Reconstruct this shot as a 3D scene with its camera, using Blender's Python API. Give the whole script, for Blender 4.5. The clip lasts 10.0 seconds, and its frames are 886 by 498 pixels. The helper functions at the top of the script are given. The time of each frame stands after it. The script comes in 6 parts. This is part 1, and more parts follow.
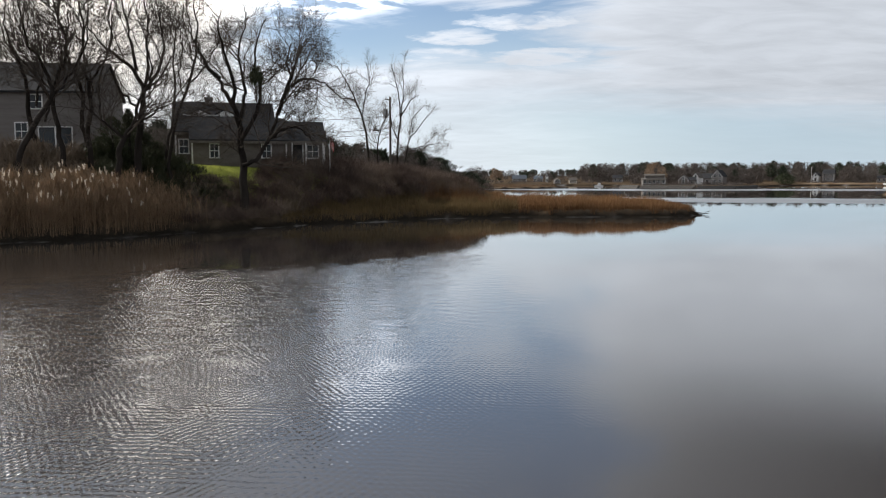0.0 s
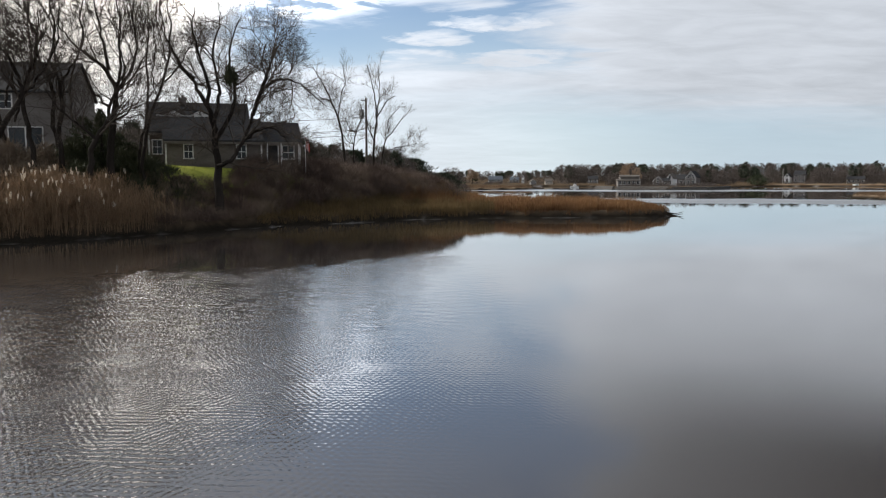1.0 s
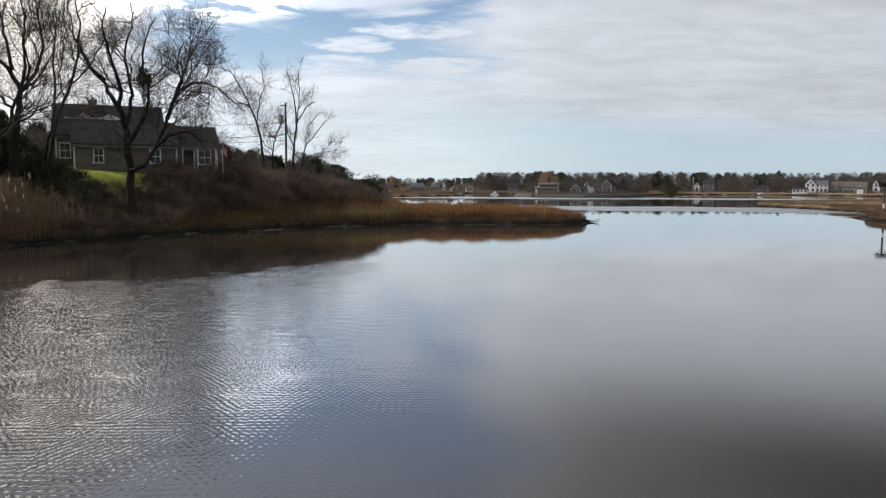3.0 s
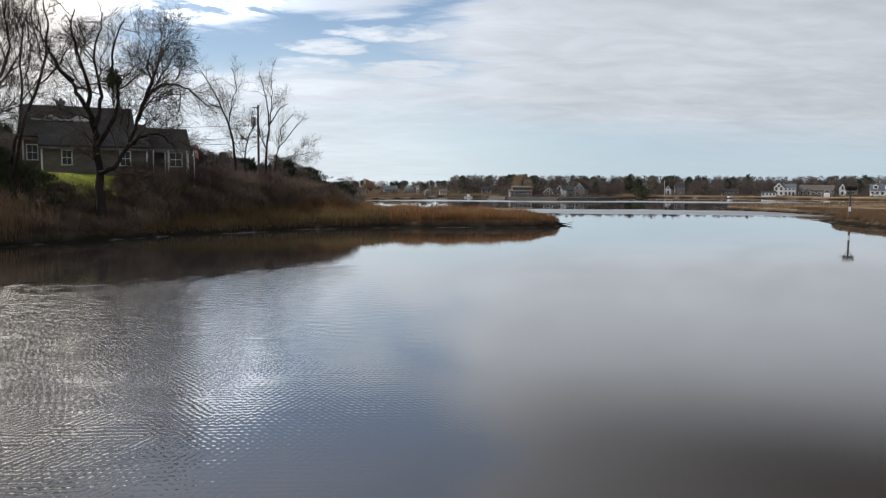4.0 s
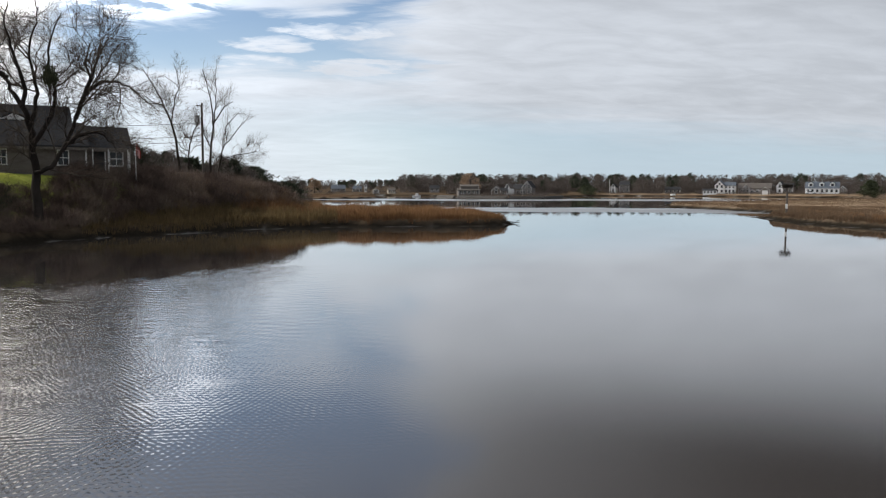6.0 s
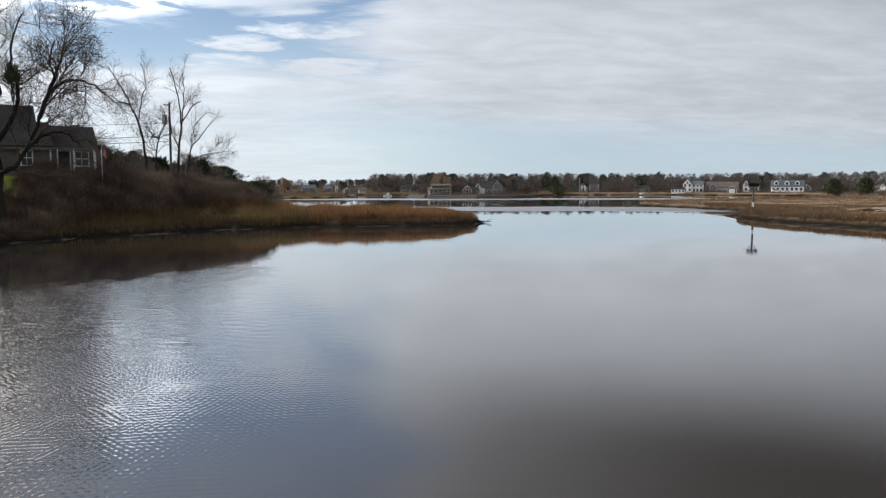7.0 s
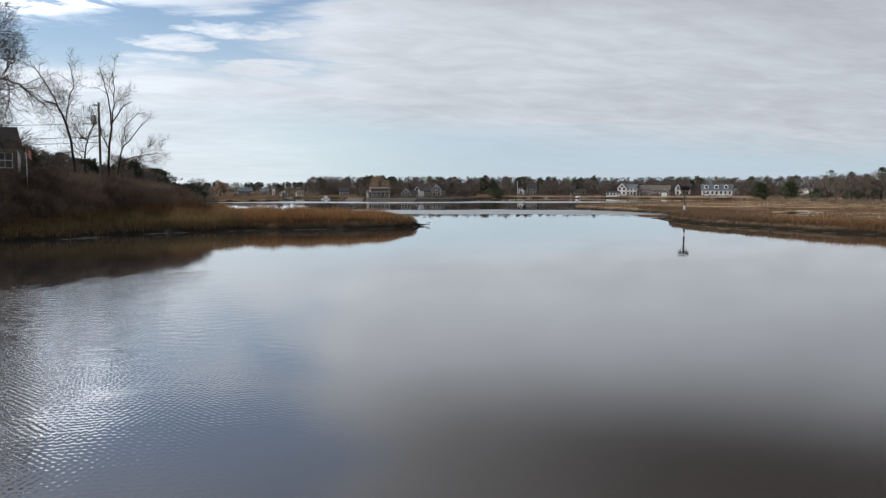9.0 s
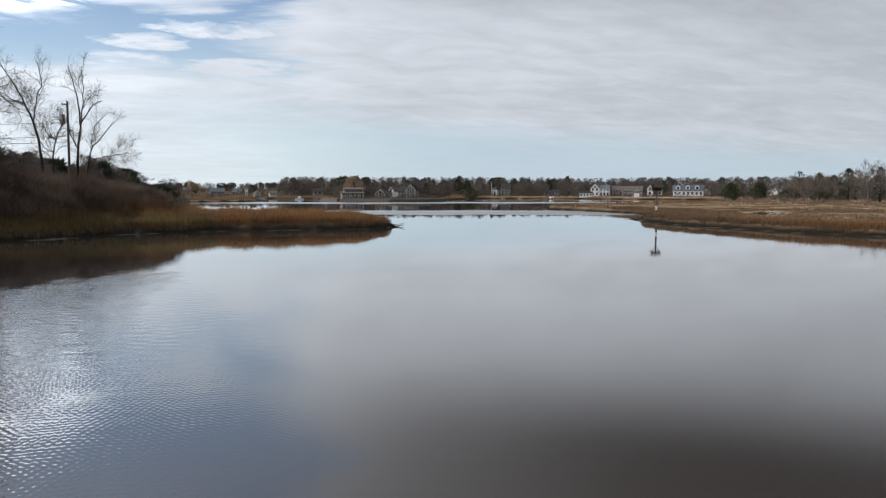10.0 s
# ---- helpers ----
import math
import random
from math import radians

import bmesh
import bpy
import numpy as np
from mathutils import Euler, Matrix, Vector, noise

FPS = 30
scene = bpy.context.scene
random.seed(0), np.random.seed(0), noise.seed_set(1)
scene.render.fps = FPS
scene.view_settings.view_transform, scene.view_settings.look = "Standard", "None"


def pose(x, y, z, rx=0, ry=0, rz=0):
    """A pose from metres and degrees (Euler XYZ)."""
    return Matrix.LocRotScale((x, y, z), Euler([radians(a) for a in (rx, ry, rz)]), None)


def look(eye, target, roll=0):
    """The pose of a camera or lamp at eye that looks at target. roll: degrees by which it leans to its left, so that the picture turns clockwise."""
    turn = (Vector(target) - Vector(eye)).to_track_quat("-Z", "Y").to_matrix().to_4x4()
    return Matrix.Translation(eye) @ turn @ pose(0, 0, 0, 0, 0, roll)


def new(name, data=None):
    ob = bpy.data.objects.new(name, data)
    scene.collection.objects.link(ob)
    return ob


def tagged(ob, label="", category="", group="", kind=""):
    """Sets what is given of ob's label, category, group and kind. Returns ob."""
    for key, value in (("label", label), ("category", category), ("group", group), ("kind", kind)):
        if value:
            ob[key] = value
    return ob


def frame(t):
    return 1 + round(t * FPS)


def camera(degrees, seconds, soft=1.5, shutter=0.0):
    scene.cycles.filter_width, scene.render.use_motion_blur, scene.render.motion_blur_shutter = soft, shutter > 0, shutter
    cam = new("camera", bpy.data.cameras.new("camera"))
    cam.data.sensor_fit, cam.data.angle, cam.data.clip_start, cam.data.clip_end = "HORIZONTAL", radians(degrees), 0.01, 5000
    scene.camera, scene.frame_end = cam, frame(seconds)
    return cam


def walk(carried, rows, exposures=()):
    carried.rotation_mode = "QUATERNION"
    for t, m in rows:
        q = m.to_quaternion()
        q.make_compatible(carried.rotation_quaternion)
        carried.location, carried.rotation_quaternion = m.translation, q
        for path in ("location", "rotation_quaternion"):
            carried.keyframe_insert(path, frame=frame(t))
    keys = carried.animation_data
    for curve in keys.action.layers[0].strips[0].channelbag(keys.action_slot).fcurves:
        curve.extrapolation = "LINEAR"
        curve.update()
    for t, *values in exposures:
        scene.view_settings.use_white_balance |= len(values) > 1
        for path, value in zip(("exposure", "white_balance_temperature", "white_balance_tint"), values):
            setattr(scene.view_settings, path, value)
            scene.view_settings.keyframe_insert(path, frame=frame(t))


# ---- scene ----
# ------------------------------------------------ camera and its turn
LENS = 58.59
EYE_HEIGHT = 4.0
ARM = 0.15  # the camera is held a little in front of the turning body
cam = camera(LENS, 10.0, soft=1.15)
# seconds, heading (clockwise from +y), pitch, lean to the left
TURN = [
    (0.0, -21.41, -5.21, -0.21), (0.5, -20.59, -5.14, -0.21), (1.0, -19.70, -5.15, -0.20), (1.5, -18.44, -5.14, -0.06),
    (2.0, -16.90, -4.98, 0.04), (2.5, -15.32, -4.80, 0.09), (4.0, -12.12, -4.44, 0.23), (4.5, -11.28, -4.36, 0.22),
    (5.0, -10.31, -4.37, 0.21), (5.5, -9.34, -4.44, 0.15), (7.0, -6.29, -4.55, -0.11), (7.5, -5.08, -4.43, -0.08),
    (8.0, -3.83, -4.37, 0.0), (8.5, -2.80, -4.35, 0.01), (9.0, -1.87, -4.33, -0.01), (9.5, -1.01, -4.38, -0.10),
    (10.0, 0.0, -4.29, 0.02),
]
walk(cam, [(t, pose(ARM * math.sin(radians(h)), ARM * math.cos(radians(h)) - ARM, EYE_HEIGHT, 90 + p, -lean, -h))
           for t, h, p, lean in TURN])


def plan(az, d):
    """A place on the plan from a bearing (degrees clockwise from +y) and a distance from the standpoint."""
    return d * math.sin(radians(az)), d * math.cos(radians(az))


# ------------------------------------------------ sky and sun
SUN_AZ, SUN_EL = -78.0, 36.0
sun_dir = Vector((math.sin(radians(SUN_AZ)) * math.cos(radians(SUN_EL)), math.cos(radians(SUN_AZ)) * math.cos(radians(SUN_EL)),
                  math.sin(radians(SUN_EL))))
sun_data = bpy.data.lights.new("sun", "SUN")
sun_data.energy, sun_data.angle, sun_data.color = 3.8, radians(1.2), (1.0, 0.93, 0.83)
new("sun", sun_data).matrix_world = look(sun_dir * 100, (0, 0, 0))

world = bpy.data.worlds.new("sky")
scene.world = world
world.use_nodes = True


class Nodes:
    """Small helper to wire shader nodes."""

    def __init__(self, tree):
        self.tree = tree
        tree.nodes.clear()

    def add(self, kind, **props):
        n = self.tree.nodes.new(kind)
        for k, v in props.items():
            setattr(n, k, v)
        return n

    def link(self, a, b):
        self.tree.links.new(a, b)

    def put(self, socket, value):
        if hasattr(value, "is_linked"):
            self.link(value, socket)
        else:
            socket.default_value = value

    def math(self, op, a, b=0.0, c=0.0, clamp=False):
        n = self.add("ShaderNodeMath", operation=op, use_clamp=clamp)
        for s, v in zip(n.inputs, (a, b, c)):
            self.put(s, v)
        return n.outputs[0]

    def ramp(self, value, lo, hi, out_lo=0.0, out_hi=1.0, smooth=True):
        n = self.add("ShaderNodeMapRange", interpolation_type="SMOOTHSTEP" if smooth else "LINEAR")
        for s, v in zip(n.inputs, (value, lo, hi, out_lo, out_hi)):
            self.put(s, v)
        return n.outputs[0]

    def noise(self, vec, scale, detail=4.0, rough=0.55, distort=0.0):
        n = self.add("ShaderNodeTexNoise")
        self.put(n.inputs["Vector"], vec)
        self.put(n.inputs["Scale"], scale)
        self.put(n.inputs["Detail"], detail)
        self.put(n.inputs["Roughness"], rough)
        self.put(n.inputs["Distortion"], distort)
        return n.outputs["Fac"]

    def mix(self, fac, a, b):
        n = self.add("ShaderNodeMix", data_type="RGBA")
        self.put(n.inputs[0], fac)
        self.put(n.inputs[6], a)
        self.put(n.inputs[7], b)
        return n.outputs[2]

    def combine(self, x, y, z):
        n = self.add("ShaderNodeCombineXYZ")
        for s, v in zip(n.inputs, (x, y, z)):
            self.put(s, v)
        return n.outputs[0]


def build_sky():
    w = Nodes(world.node_tree)
    coords = w.add("ShaderNodeTexCoord")
    sep = w.add("ShaderNodeSeparateXYZ")
    w.link(coords.outputs["Generated"], sep.inputs[0])
    x, y, z = sep.outputs
    up = w.math("MAXIMUM", z, 0.0)
    el = w.math("MULTIPLY", w.math("ARCSINE", up), 57.2958)
    az = w.math("MULTIPLY", w.math("ARCTAN2", x, y), 57.2958)
    # the cloud sheet lies at one height overhead, so it is seen ever flatter towards the horizon
    over = w.math("ADD", up, 0.17)
    u, v = w.math("DIVIDE", x, over), w.math("DIVIDE", y, over)

    # most of the sheet is combed one way by the wind aloft
    along = w.math("ADD", w.math("MULTIPLY", u, 0.87), w.math("MULTIPLY", v, 0.50))
    across = w.math("ADD", w.math("MULTIPLY", u, -0.50), w.math("MULTIPLY", v, 0.87))

    def cloud(su, sv, seed, detail, rough, distort, combed=False):
        p, q = (along, across) if combed else (u, v)
        return w.noise(w.combine(w.math("MULTIPLY", p, su), w.math("MULTIPLY", q, sv), seed), 1.0, detail, rough, distort)

    big = cloud(0.5, 0.9, 3.1, 4.0, 0.55, 0.3)
    puff = cloud(2.6, 5.2, 7.7, 6.0, 0.58, 0.8)
    fine = cloud(9.0, 16.0, 1.3, 5.0, 0.62, 0.6, True)
    streak = cloud(0.9, 3.2, 9.2, 6.0, 0.6, 0.7)
    grain = cloud(3.4, 7.0, 5.5, 5.0, 0.6, 0.5, True)
    # bearings and heights bent by the noise, so that every cloud edge is ragged
    bent_az = w.math("ADD", az, w.math("ADD", w.math("MULTIPLY", w.math("ADD", puff, -0.5), 7.0), w.math("MULTIPLY", w.math("ADD", fine, -0.5), 3.0)))
    bent_el = w.math("ADD", el, w.math("ADD", w.math("MULTIPLY", w.math("ADD", streak, -0.5), 2.2), w.math("MULTIPLY", w.math("ADD", grain, -0.5), 1.6)))

    def bank(a0, e0, ra, re, slope=0.0, soft=0.25):
        """A cloud bank about a bearing and a height."""
        a = w.math("ADD", bent_az, -a0)
        e = w.math("ADD", w.math("ADD", bent_el, -e0), w.math("MULTIPLY", a, -slope))
        a, e = w.math("DIVIDE", a, ra), w.math("DIVIDE", e, re)
        return w.ramp(w.math("ADD", w.math("MULTIPLY", a, a), w.math("MULTIPLY", e, e)), 1.5, soft)

    def most(*values):
        best = values[0]
        for v in values[1:]:
            best = w.math("MAXIMUM", best, v)
        return best

    # the wide sheet away from the sun, the white low haze, and the veil on the sun's side
    ragged = w.math("ADD", w.math("MULTIPLY", w.math("ADD", streak, -0.5), 16.0), w.math("MULTIPLY", w.math("ADD", grain, -0.5), 9.0))
    edge = w.math("ADD", w.math("ADD", az, ragged), w.ramp(el, 13.0, 17.0, 0.0, -2.5))
    sheet = w.ramp(edge, -15.5, -8.5, 0.0, 0.96)
    low = w.ramp(bent_el, 8.9, 7.0, 0.0, 0.90)
    sunny = w.math("MULTIPLY", w.ramp(bent_az, -31.0, -38.0, 0.0, 0.95), w.ramp(el, 17.0, 14.0, 0.06, 1.0))
    # broken banks in the blue gap
    broken = w.math("MULTIPLY", bank(-30.0, 12.9, 7.5, 2.3), w.ramp(w.math("ADD", grain, w.math("MULTIPLY", fine, 0.5)), 0.64, 0.80, 0.08, 1.0))
    thin = w.math("MULTIPLY", bank(-18.5, 13.1, 6.5, 1.3, 0.05), w.ramp(streak, 0.3, 0.6, 0.45, 0.75))
    wisp = w.math("MULTIPLY", most(bank(-17.8, 10.9, 2.3, 0.42), bank(-13.6, 10.9, 2.8, 0.42), bank(-20.6, 10.0, 2.6, 0.50), bank(-21.8, 8.5, 3.0, 0.8), bank(-14.5, 8.3, 4.0, 0.6)), w.ramp(w.math("ADD", grain, w.math("MULTIPLY", fine, 0.5)), 0.58, 0.85, 0.40, 0.95))
    # higher up: blue with loose patches
    loose = w.math("MULTIPLY", w.ramp(el, 15.5, 19.0), w.ramp(w.math("ADD", w.math("MULTIPLY", puff, 0.6), w.math("MULTIPLY", big, 0.5)), 0.50, 0.70, 0.0, 0.42))
    # unseen cloud overhead and behind the camera, added to fill the bank with light
    fill_cover = most(w.ramp(el, 26.0, 38.0, 0.0, 0.62), w.ramp(y, 0.1, -0.5, 0.0, 0.62))
    cover = most(sheet, low, sunny, broken, thin, wisp, loose, fill_cover, w.ramp(big, 0.3, 0.7, 0.0, 0.12))
    # clear pale air under the sheet, low over the far shore
    rim = w.math("ADD", w.ramp(az, -14.0, 25.0, 5.6, 2.6, smooth=False), w.math("MULTIPLY", w.math("ADD", streak, -0.5), 3.0))
    clear = w.math("MULTIPLY", w.ramp(w.math("SUBTRACT", el, rim), 1.4, -1.6), w.ramp(az, -22.0, -8.0, 0.25, 0.80))
    cover = w.math("MULTIPLY", cover, w.math("SUBTRACT", 1.0, clear))
    # brightness of the sheet: much brighter towards the veiled sun
    dot = w.add("ShaderNodeVectorMath", operation="DOT_PRODUCT")
    w.link(coords.outputs["Generated"], dot.inputs[0])
    dot.inputs[1].default_value = sun_dir
    toward = w.math("MAXIMUM", dot.outputs["Value"], 0.0)
    glow = w.math("MULTIPLY", w.math("POWER", toward, 12.0), 15.0)
    wide = w.math("MULTIPLY", w.math("POWER", toward, 5.0), w.ramp(el, 14.0, 20.0, 30.0, 12.0))
    # mostly unseen sheet high on the right, dimmed to darken the near water
    overhead = w.math("MULTIPLY", w.math("MULTIPLY", w.ramp(el, 11.0, 18.5, 0.0, 6.0), w.ramp(el, 26.0, 42.0, 1.0, 0.0)), w.math("MULTIPLY", w.ramp(az, -28.0, 16.0), w.ramp(az, 45.0, 90.0, 1.0, 0.0)))
    hazed = w.math("MULTIPLY", w.math("ADD", glow, wide), w.ramp(el, 8.5, 13.0, 0.55, 1.0))
    bright = w.math("SUBTRACT", w.math("ADD", hazed, w.math("ADD", w.ramp(az, -16.0, -2.0, 8.0, 6.4), w.ramp(az, 2.0, 24.0, 0.0, -0.7))), overhead)
    bright = w.math("MULTIPLY", bright, w.ramp(puff, 0.3, 0.75, 1.06, 0.94))
    bright = w.math("MULTIPLY", bright, w.ramp(grain, 0.3, 0.7, 1.04, 0.94))
    bright = w.math("MULTIPLY", bright, w.ramp(big, 0.35, 0.65, 1.07, 0.94))
    # an added bright band of veil, mostly above the view, that brightens the water's reflection
    bright = w.math("ADD", bright, w.math("MULTIPLY", w.math("MULTIPLY", w.ramp(el, 9.8, 14.0, 0.0, 42.0), w.ramp(el, 18.0, 14.5)), w.ramp(az, -20.0, -36.0, 0.0, 1.0)))
    white = w.add("ShaderNodeVectorMath", operation="SCALE")
    tint = w.mix(w.ramp(toward, 0.60, 0.76), (0.93, 0.985, 1.07, 1), (1.03, 0.965, 0.885, 1))
    w.link(tint, white.inputs[0])
    w.link(bright, white.inputs["Scale"])
    sky = w.add("ShaderNodeTexSky", sky_type="NISHITA", sun_disc=False)
    sky.sun_elevation, sky.sun_rotation = radians(SUN_EL), radians(SUN_AZ)
    sky.air_density, sky.dust_density, sky.ozone_density = 1.0, 0.2, 3.0
    deep = w.mix(1.0, sky.outputs[0], (0.82, 0.88, 0.96, 1))
    deep.node.blend_type = "MULTIPLY"
    # thin pale haze low down
    pale = w.mix(w.ramp(az, -16.0, 4.0), (7.2, 8.5, 9.2, 1), (5.2, 6.6, 7.8, 1))
    haze = w.mix(w.ramp(el, 0.0, 14.0, 0.85, 0.12), deep, pale)
    haze = w.mix(w.ramp(toward, 0.6, 0.9, 0.0, 0.35), haze, (8.2, 8.9, 9.4, 1))
    colour = w.mix(cover, haze, white.outputs[0])
    back = w.add("ShaderNodeBackground")
    w.link(colour, back.inputs[0])
    back.inputs[1].default_value = 0.1
    out = w.add("ShaderNodeOutputWorld")
    w.link(back.outputs[0], out.inputs[0])


build_sky()
scene.view_settings.exposure = 0.0


# ------------------------------------------------ materials
def material(name, c1, c2, scale=1.0, fine=12.0, rough=0.8, bump=0.3, island=0.0, through_light=0.0, metal=0.0, stretch=(1, 1, 1),
             spec=0.3, per_object=0.0, bump_dist=0.05):
    """A surface that varies at two scales between two colours, with fine relief; leaf-like ones let light through."""
    m = bpy.data.materials.new(name)
    m.use_nodes = True
    w = Nodes(m.node_tree)
    coords = w.add("ShaderNodeTexCoord")
    mapping = w.add("ShaderNodeMapping")
    mapping.inputs["Scale"].default_value = stretch
    w.link(coords.outputs["Object"], mapping.inputs[0])
    vec = mapping.outputs[0]
    n1, n2 = w.noise(vec, scale, 5.0, 0.6), w.noise(vec, fine, 4.0, 0.6)
    fac = w.math("ADD", w.math("MULTIPLY", w.ramp(n1, 0.3, 0.7), 0.6), w.math("MULTIPLY", w.ramp(n2, 0.3, 0.7), 0.4))
    if island:
        geo = w.add("ShaderNodeNewGeometry")
        fac = w.math("ADD", w.math("MULTIPLY", fac, 1 - island), w.math("MULTIPLY", geo.outputs["Random Per Island"], island))
    if per_object:
        info = w.add("ShaderNodeObjectInfo")
        fac = w.math("ADD", w.math("MULTIPLY", fac, 1 - per_object), w.math("MULTIPLY", info.outputs["Random"], per_object))
    colour = w.mix(fac, (*c1, 1), (*c2, 1))
    b = w.add("ShaderNodeBsdfPrincipled")
    w.link(colour, b.inputs["Base Color"])
    b.inputs["Metallic"].default_value = metal
    b.inputs["Specular IOR Level"].default_value = spec
    w.link(w.ramp(n2, 0.2, 0.8, rough - 0.08, min(1.0, rough + 0.08)), b.inputs["Roughness"])
    if bump:
        bm_node = w.add("ShaderNodeBump")
        bm_node.inputs["Strength"].default_value = bump
        bm_node.inputs["Distance"].default_value = bump_dist
        w.link(n2, bm_node.inputs["Height"])
        w.link(bm_node.outputs[0], b.inputs["Normal"])
    shader = b.outputs[0]
    if through_light:
        t = w.add("ShaderNodeBsdfTranslucent")
        w.link(colour, t.inputs[0])
        mixed = w.add("ShaderNodeMixShader")
        mixed.inputs[0].default_value = through_light
        w.link(shader, mixed.inputs[1])
        w.link(t.outputs[0], mixed.inputs[2])
        shader = mixed.outputs[0]
    out = w.add("ShaderNodeOutputMaterial")
    w.link(shader, out.inputs[0])
    return m


def water_material():
    m = bpy.data.materials.new("tidal_water")
    m.use_nodes = True
    w = Nodes(m.node_tree)
    coords = w.add("ShaderNodeTexCoord")
    vec = coords.outputs["Object"]
    sep = w.add("ShaderNodeSeparateXYZ")
    w.link(vec, sep.inputs[0])
    x, y, z = sep.outputs

    def wavelets(angle, length, warp, seed, slack=0.34):
        """Trains of short-crested wavelets running one way, bent and broken by the gusts."""
        turn = w.add("ShaderNodeMapping")
        turn.inputs["Rotation"].default_value = (0, 0, radians(angle))
        turn.inputs["Location"].default_value = (seed, seed * 0.7, 0)
        w.link(vec, turn.inputs[0])
        wave = w.add("ShaderNodeTexWave", wave_type="BANDS", bands_direction="X", wave_profile="SIN")
        w.link(turn.outputs[0], wave.inputs["Vector"])
        wave.inputs["Scale"].default_value = 0.314 / length
        wave.inputs["Distortion"].default_value = warp
        wave.inputs["Detail"].default_value = 2.0
        wave.inputs["Detail Scale"].default_value = 2.6 * length
        wave.inputs["Detail Roughness"].default_value = 0.55
        crest = w.ramp(w.noise(turn.outputs[0], 0.7, 3.0, 0.6), 0.38, 0.60, slack, 1.0)
        return w.math("MULTIPLY", wave.outputs["Fac"], crest)

    fine = w.noise(vec, 9.0, 3.0, 0.5, 0.6)
    small = w.math("ADD", w.math("MULTIPLY", wavelets(-52, 0.12, 5.0, 3.0), 0.095), w.math("MULTIPLY", wavelets(8, 0.13, 5.0, 11.0, 0.04), 0.08))
    small = w.math("ADD", small, w.math("MULTIPLY", wavelets(-105, 0.17, 6.0, 23.0), 0.07))
    small = w.math("ADD", small, w.math("MULTIPLY", fine, 0.10))
    mid = w.noise(vec, 2.6, 3.0, 0.55, 0.6)
    swell = w.noise(vec, 0.22, 2.0, 0.5)
    chop = w.math("ADD", w.math("MULTIPLY", wavelets(-78, 0.52, 5.0, 31.0), 0.14), w.math("MULTIPLY", wavelets(-120, 0.66, 5.0, 41.0), 0.14))
    # breeze: cat's-paws, stronger where the water is open to the wind off the bank
    paws = w.ramp(w.noise(w.combine(w.math("MULTIPLY", x, 0.10), w.math("MULTIPLY", y, 0.055), 0.0), 1.0, 4.0, 0.6, 0.8), 0.40, 0.66)
    lee = w.ramp(w.math("ADD", x, w.math("MULTIPLY", y, 0.30)), -9.0, 3.0, 1.0, 0.0)
    breeze = w.math("MULTIPLY", w.math("ADD", w.math("MULTIPLY", paws, 0.4), 0.6), lee)
    # the bank shelters a strip of still water, with a ragged line where the breeze comes down
    away = w.math("SQRT", w.math("ADD", w.math("MULTIPLY", x, x), w.math("MULTIPLY", y, y)))
    fray = w.noise(w.combine(w.math("MULTIPLY", x, 0.9), w.math("MULTIPLY", y, 0.35), 2.0), 1.0, 3.0, 0.6)
    reachout = w.ramp(w.math("DIVIDE", x, w.math("MAXIMUM", y, 1.0)), -0.58, -0.34, 0.0, 5.0)
    shelter = w.ramp(w.math("ADD", away, w.math("MULTIPLY", w.math("ADD", fray, -0.5), 7.0)), w.math("ADD", reachout, 34.5), w.math("ADD", reachout, 37.5), 1.0, 0.03)
    breeze = w.math("ADD", w.math("MULTIPLY", breeze, shelter), w.ramp(y, 45.0, 64.0, 0.022, 0.006))
    # ruffled strips between slack water on the open reach beyond the spit
    drift = w.noise(w.combine(w.math("MULTIPLY", x, 0.014), w.math("MULTIPLY", y, 0.004), 4.0), 1.0, 3.0, 0.55, 0.5)
    reach = w.math("ADD", y, w.math("MULTIPLY", w.math("ADD", drift, -0.5), 46.0))
    strip = w.math("MULTIPLY", w.ramp(reach, 125.0, 128.0), w.ramp(reach, 150.0, 157.0, 1.0, 0.0))
    strip = w.math("ADD", strip, w.math("MULTIPLY", w.ramp(reach, 226.0, 236.0), w.ramp(reach, 258.0, 268.0, 1.0, 0.0)))
    breeze = w.math("ADD", breeze, w.math("MULTIPLY", strip, 0.10))
    h = w.math("ADD", small, w.math("MULTIPLY", mid, 0.08))
    h = w.math("ADD", h, w.math("MULTIPLY", chop, w.ramp(away, 11.0, 26.0)))
    h = w.math("MULTIPLY", h, breeze)
    h = w.math("ADD", h, w.math("MULTIPLY", swell, 0.05))
    bump = w.add("ShaderNodeBump")
    bump.inputs["Strength"].default_value = 1.0
    bump.inputs["Distance"].default_value = 0.05
    w.link(h, bump.inputs["Height"])
    b = w.add("ShaderNodeBsdfPrincipled")
    silt = w.noise(vec, 0.05, 4.0, 0.6)
    w.link(w.mix(silt, (0.048, 0.043, 0.040, 1), (0.038, 0.035, 0.034, 1)), b.inputs["Base Color"])
    fuzz = w.math("ADD", w.math("MULTIPLY", w.ramp(y, 14.0, 50.0, 0.075, 0.0), w.ramp(breeze, 0.05, 0.35, 1.0, 0.0)), 0.018)
    fuzz = w.math("ADD", fuzz, w.math("MULTIPLY", strip, 0.26))
    w.link(fuzz, b.inputs["Roughness"])
    w.link(fuzz, b.inputs["Coat Roughness"])
    b.inputs["IOR"].default_value = 1.333
    # an added clear coat that strengthens the sky's reflection and so brightens the water
    b.inputs["Coat Weight"].default_value = 0.8
    b.inputs["Coat IOR"].default_value = 1.42
    w.link(bump.outputs[0], b.inputs["Coat Normal"])
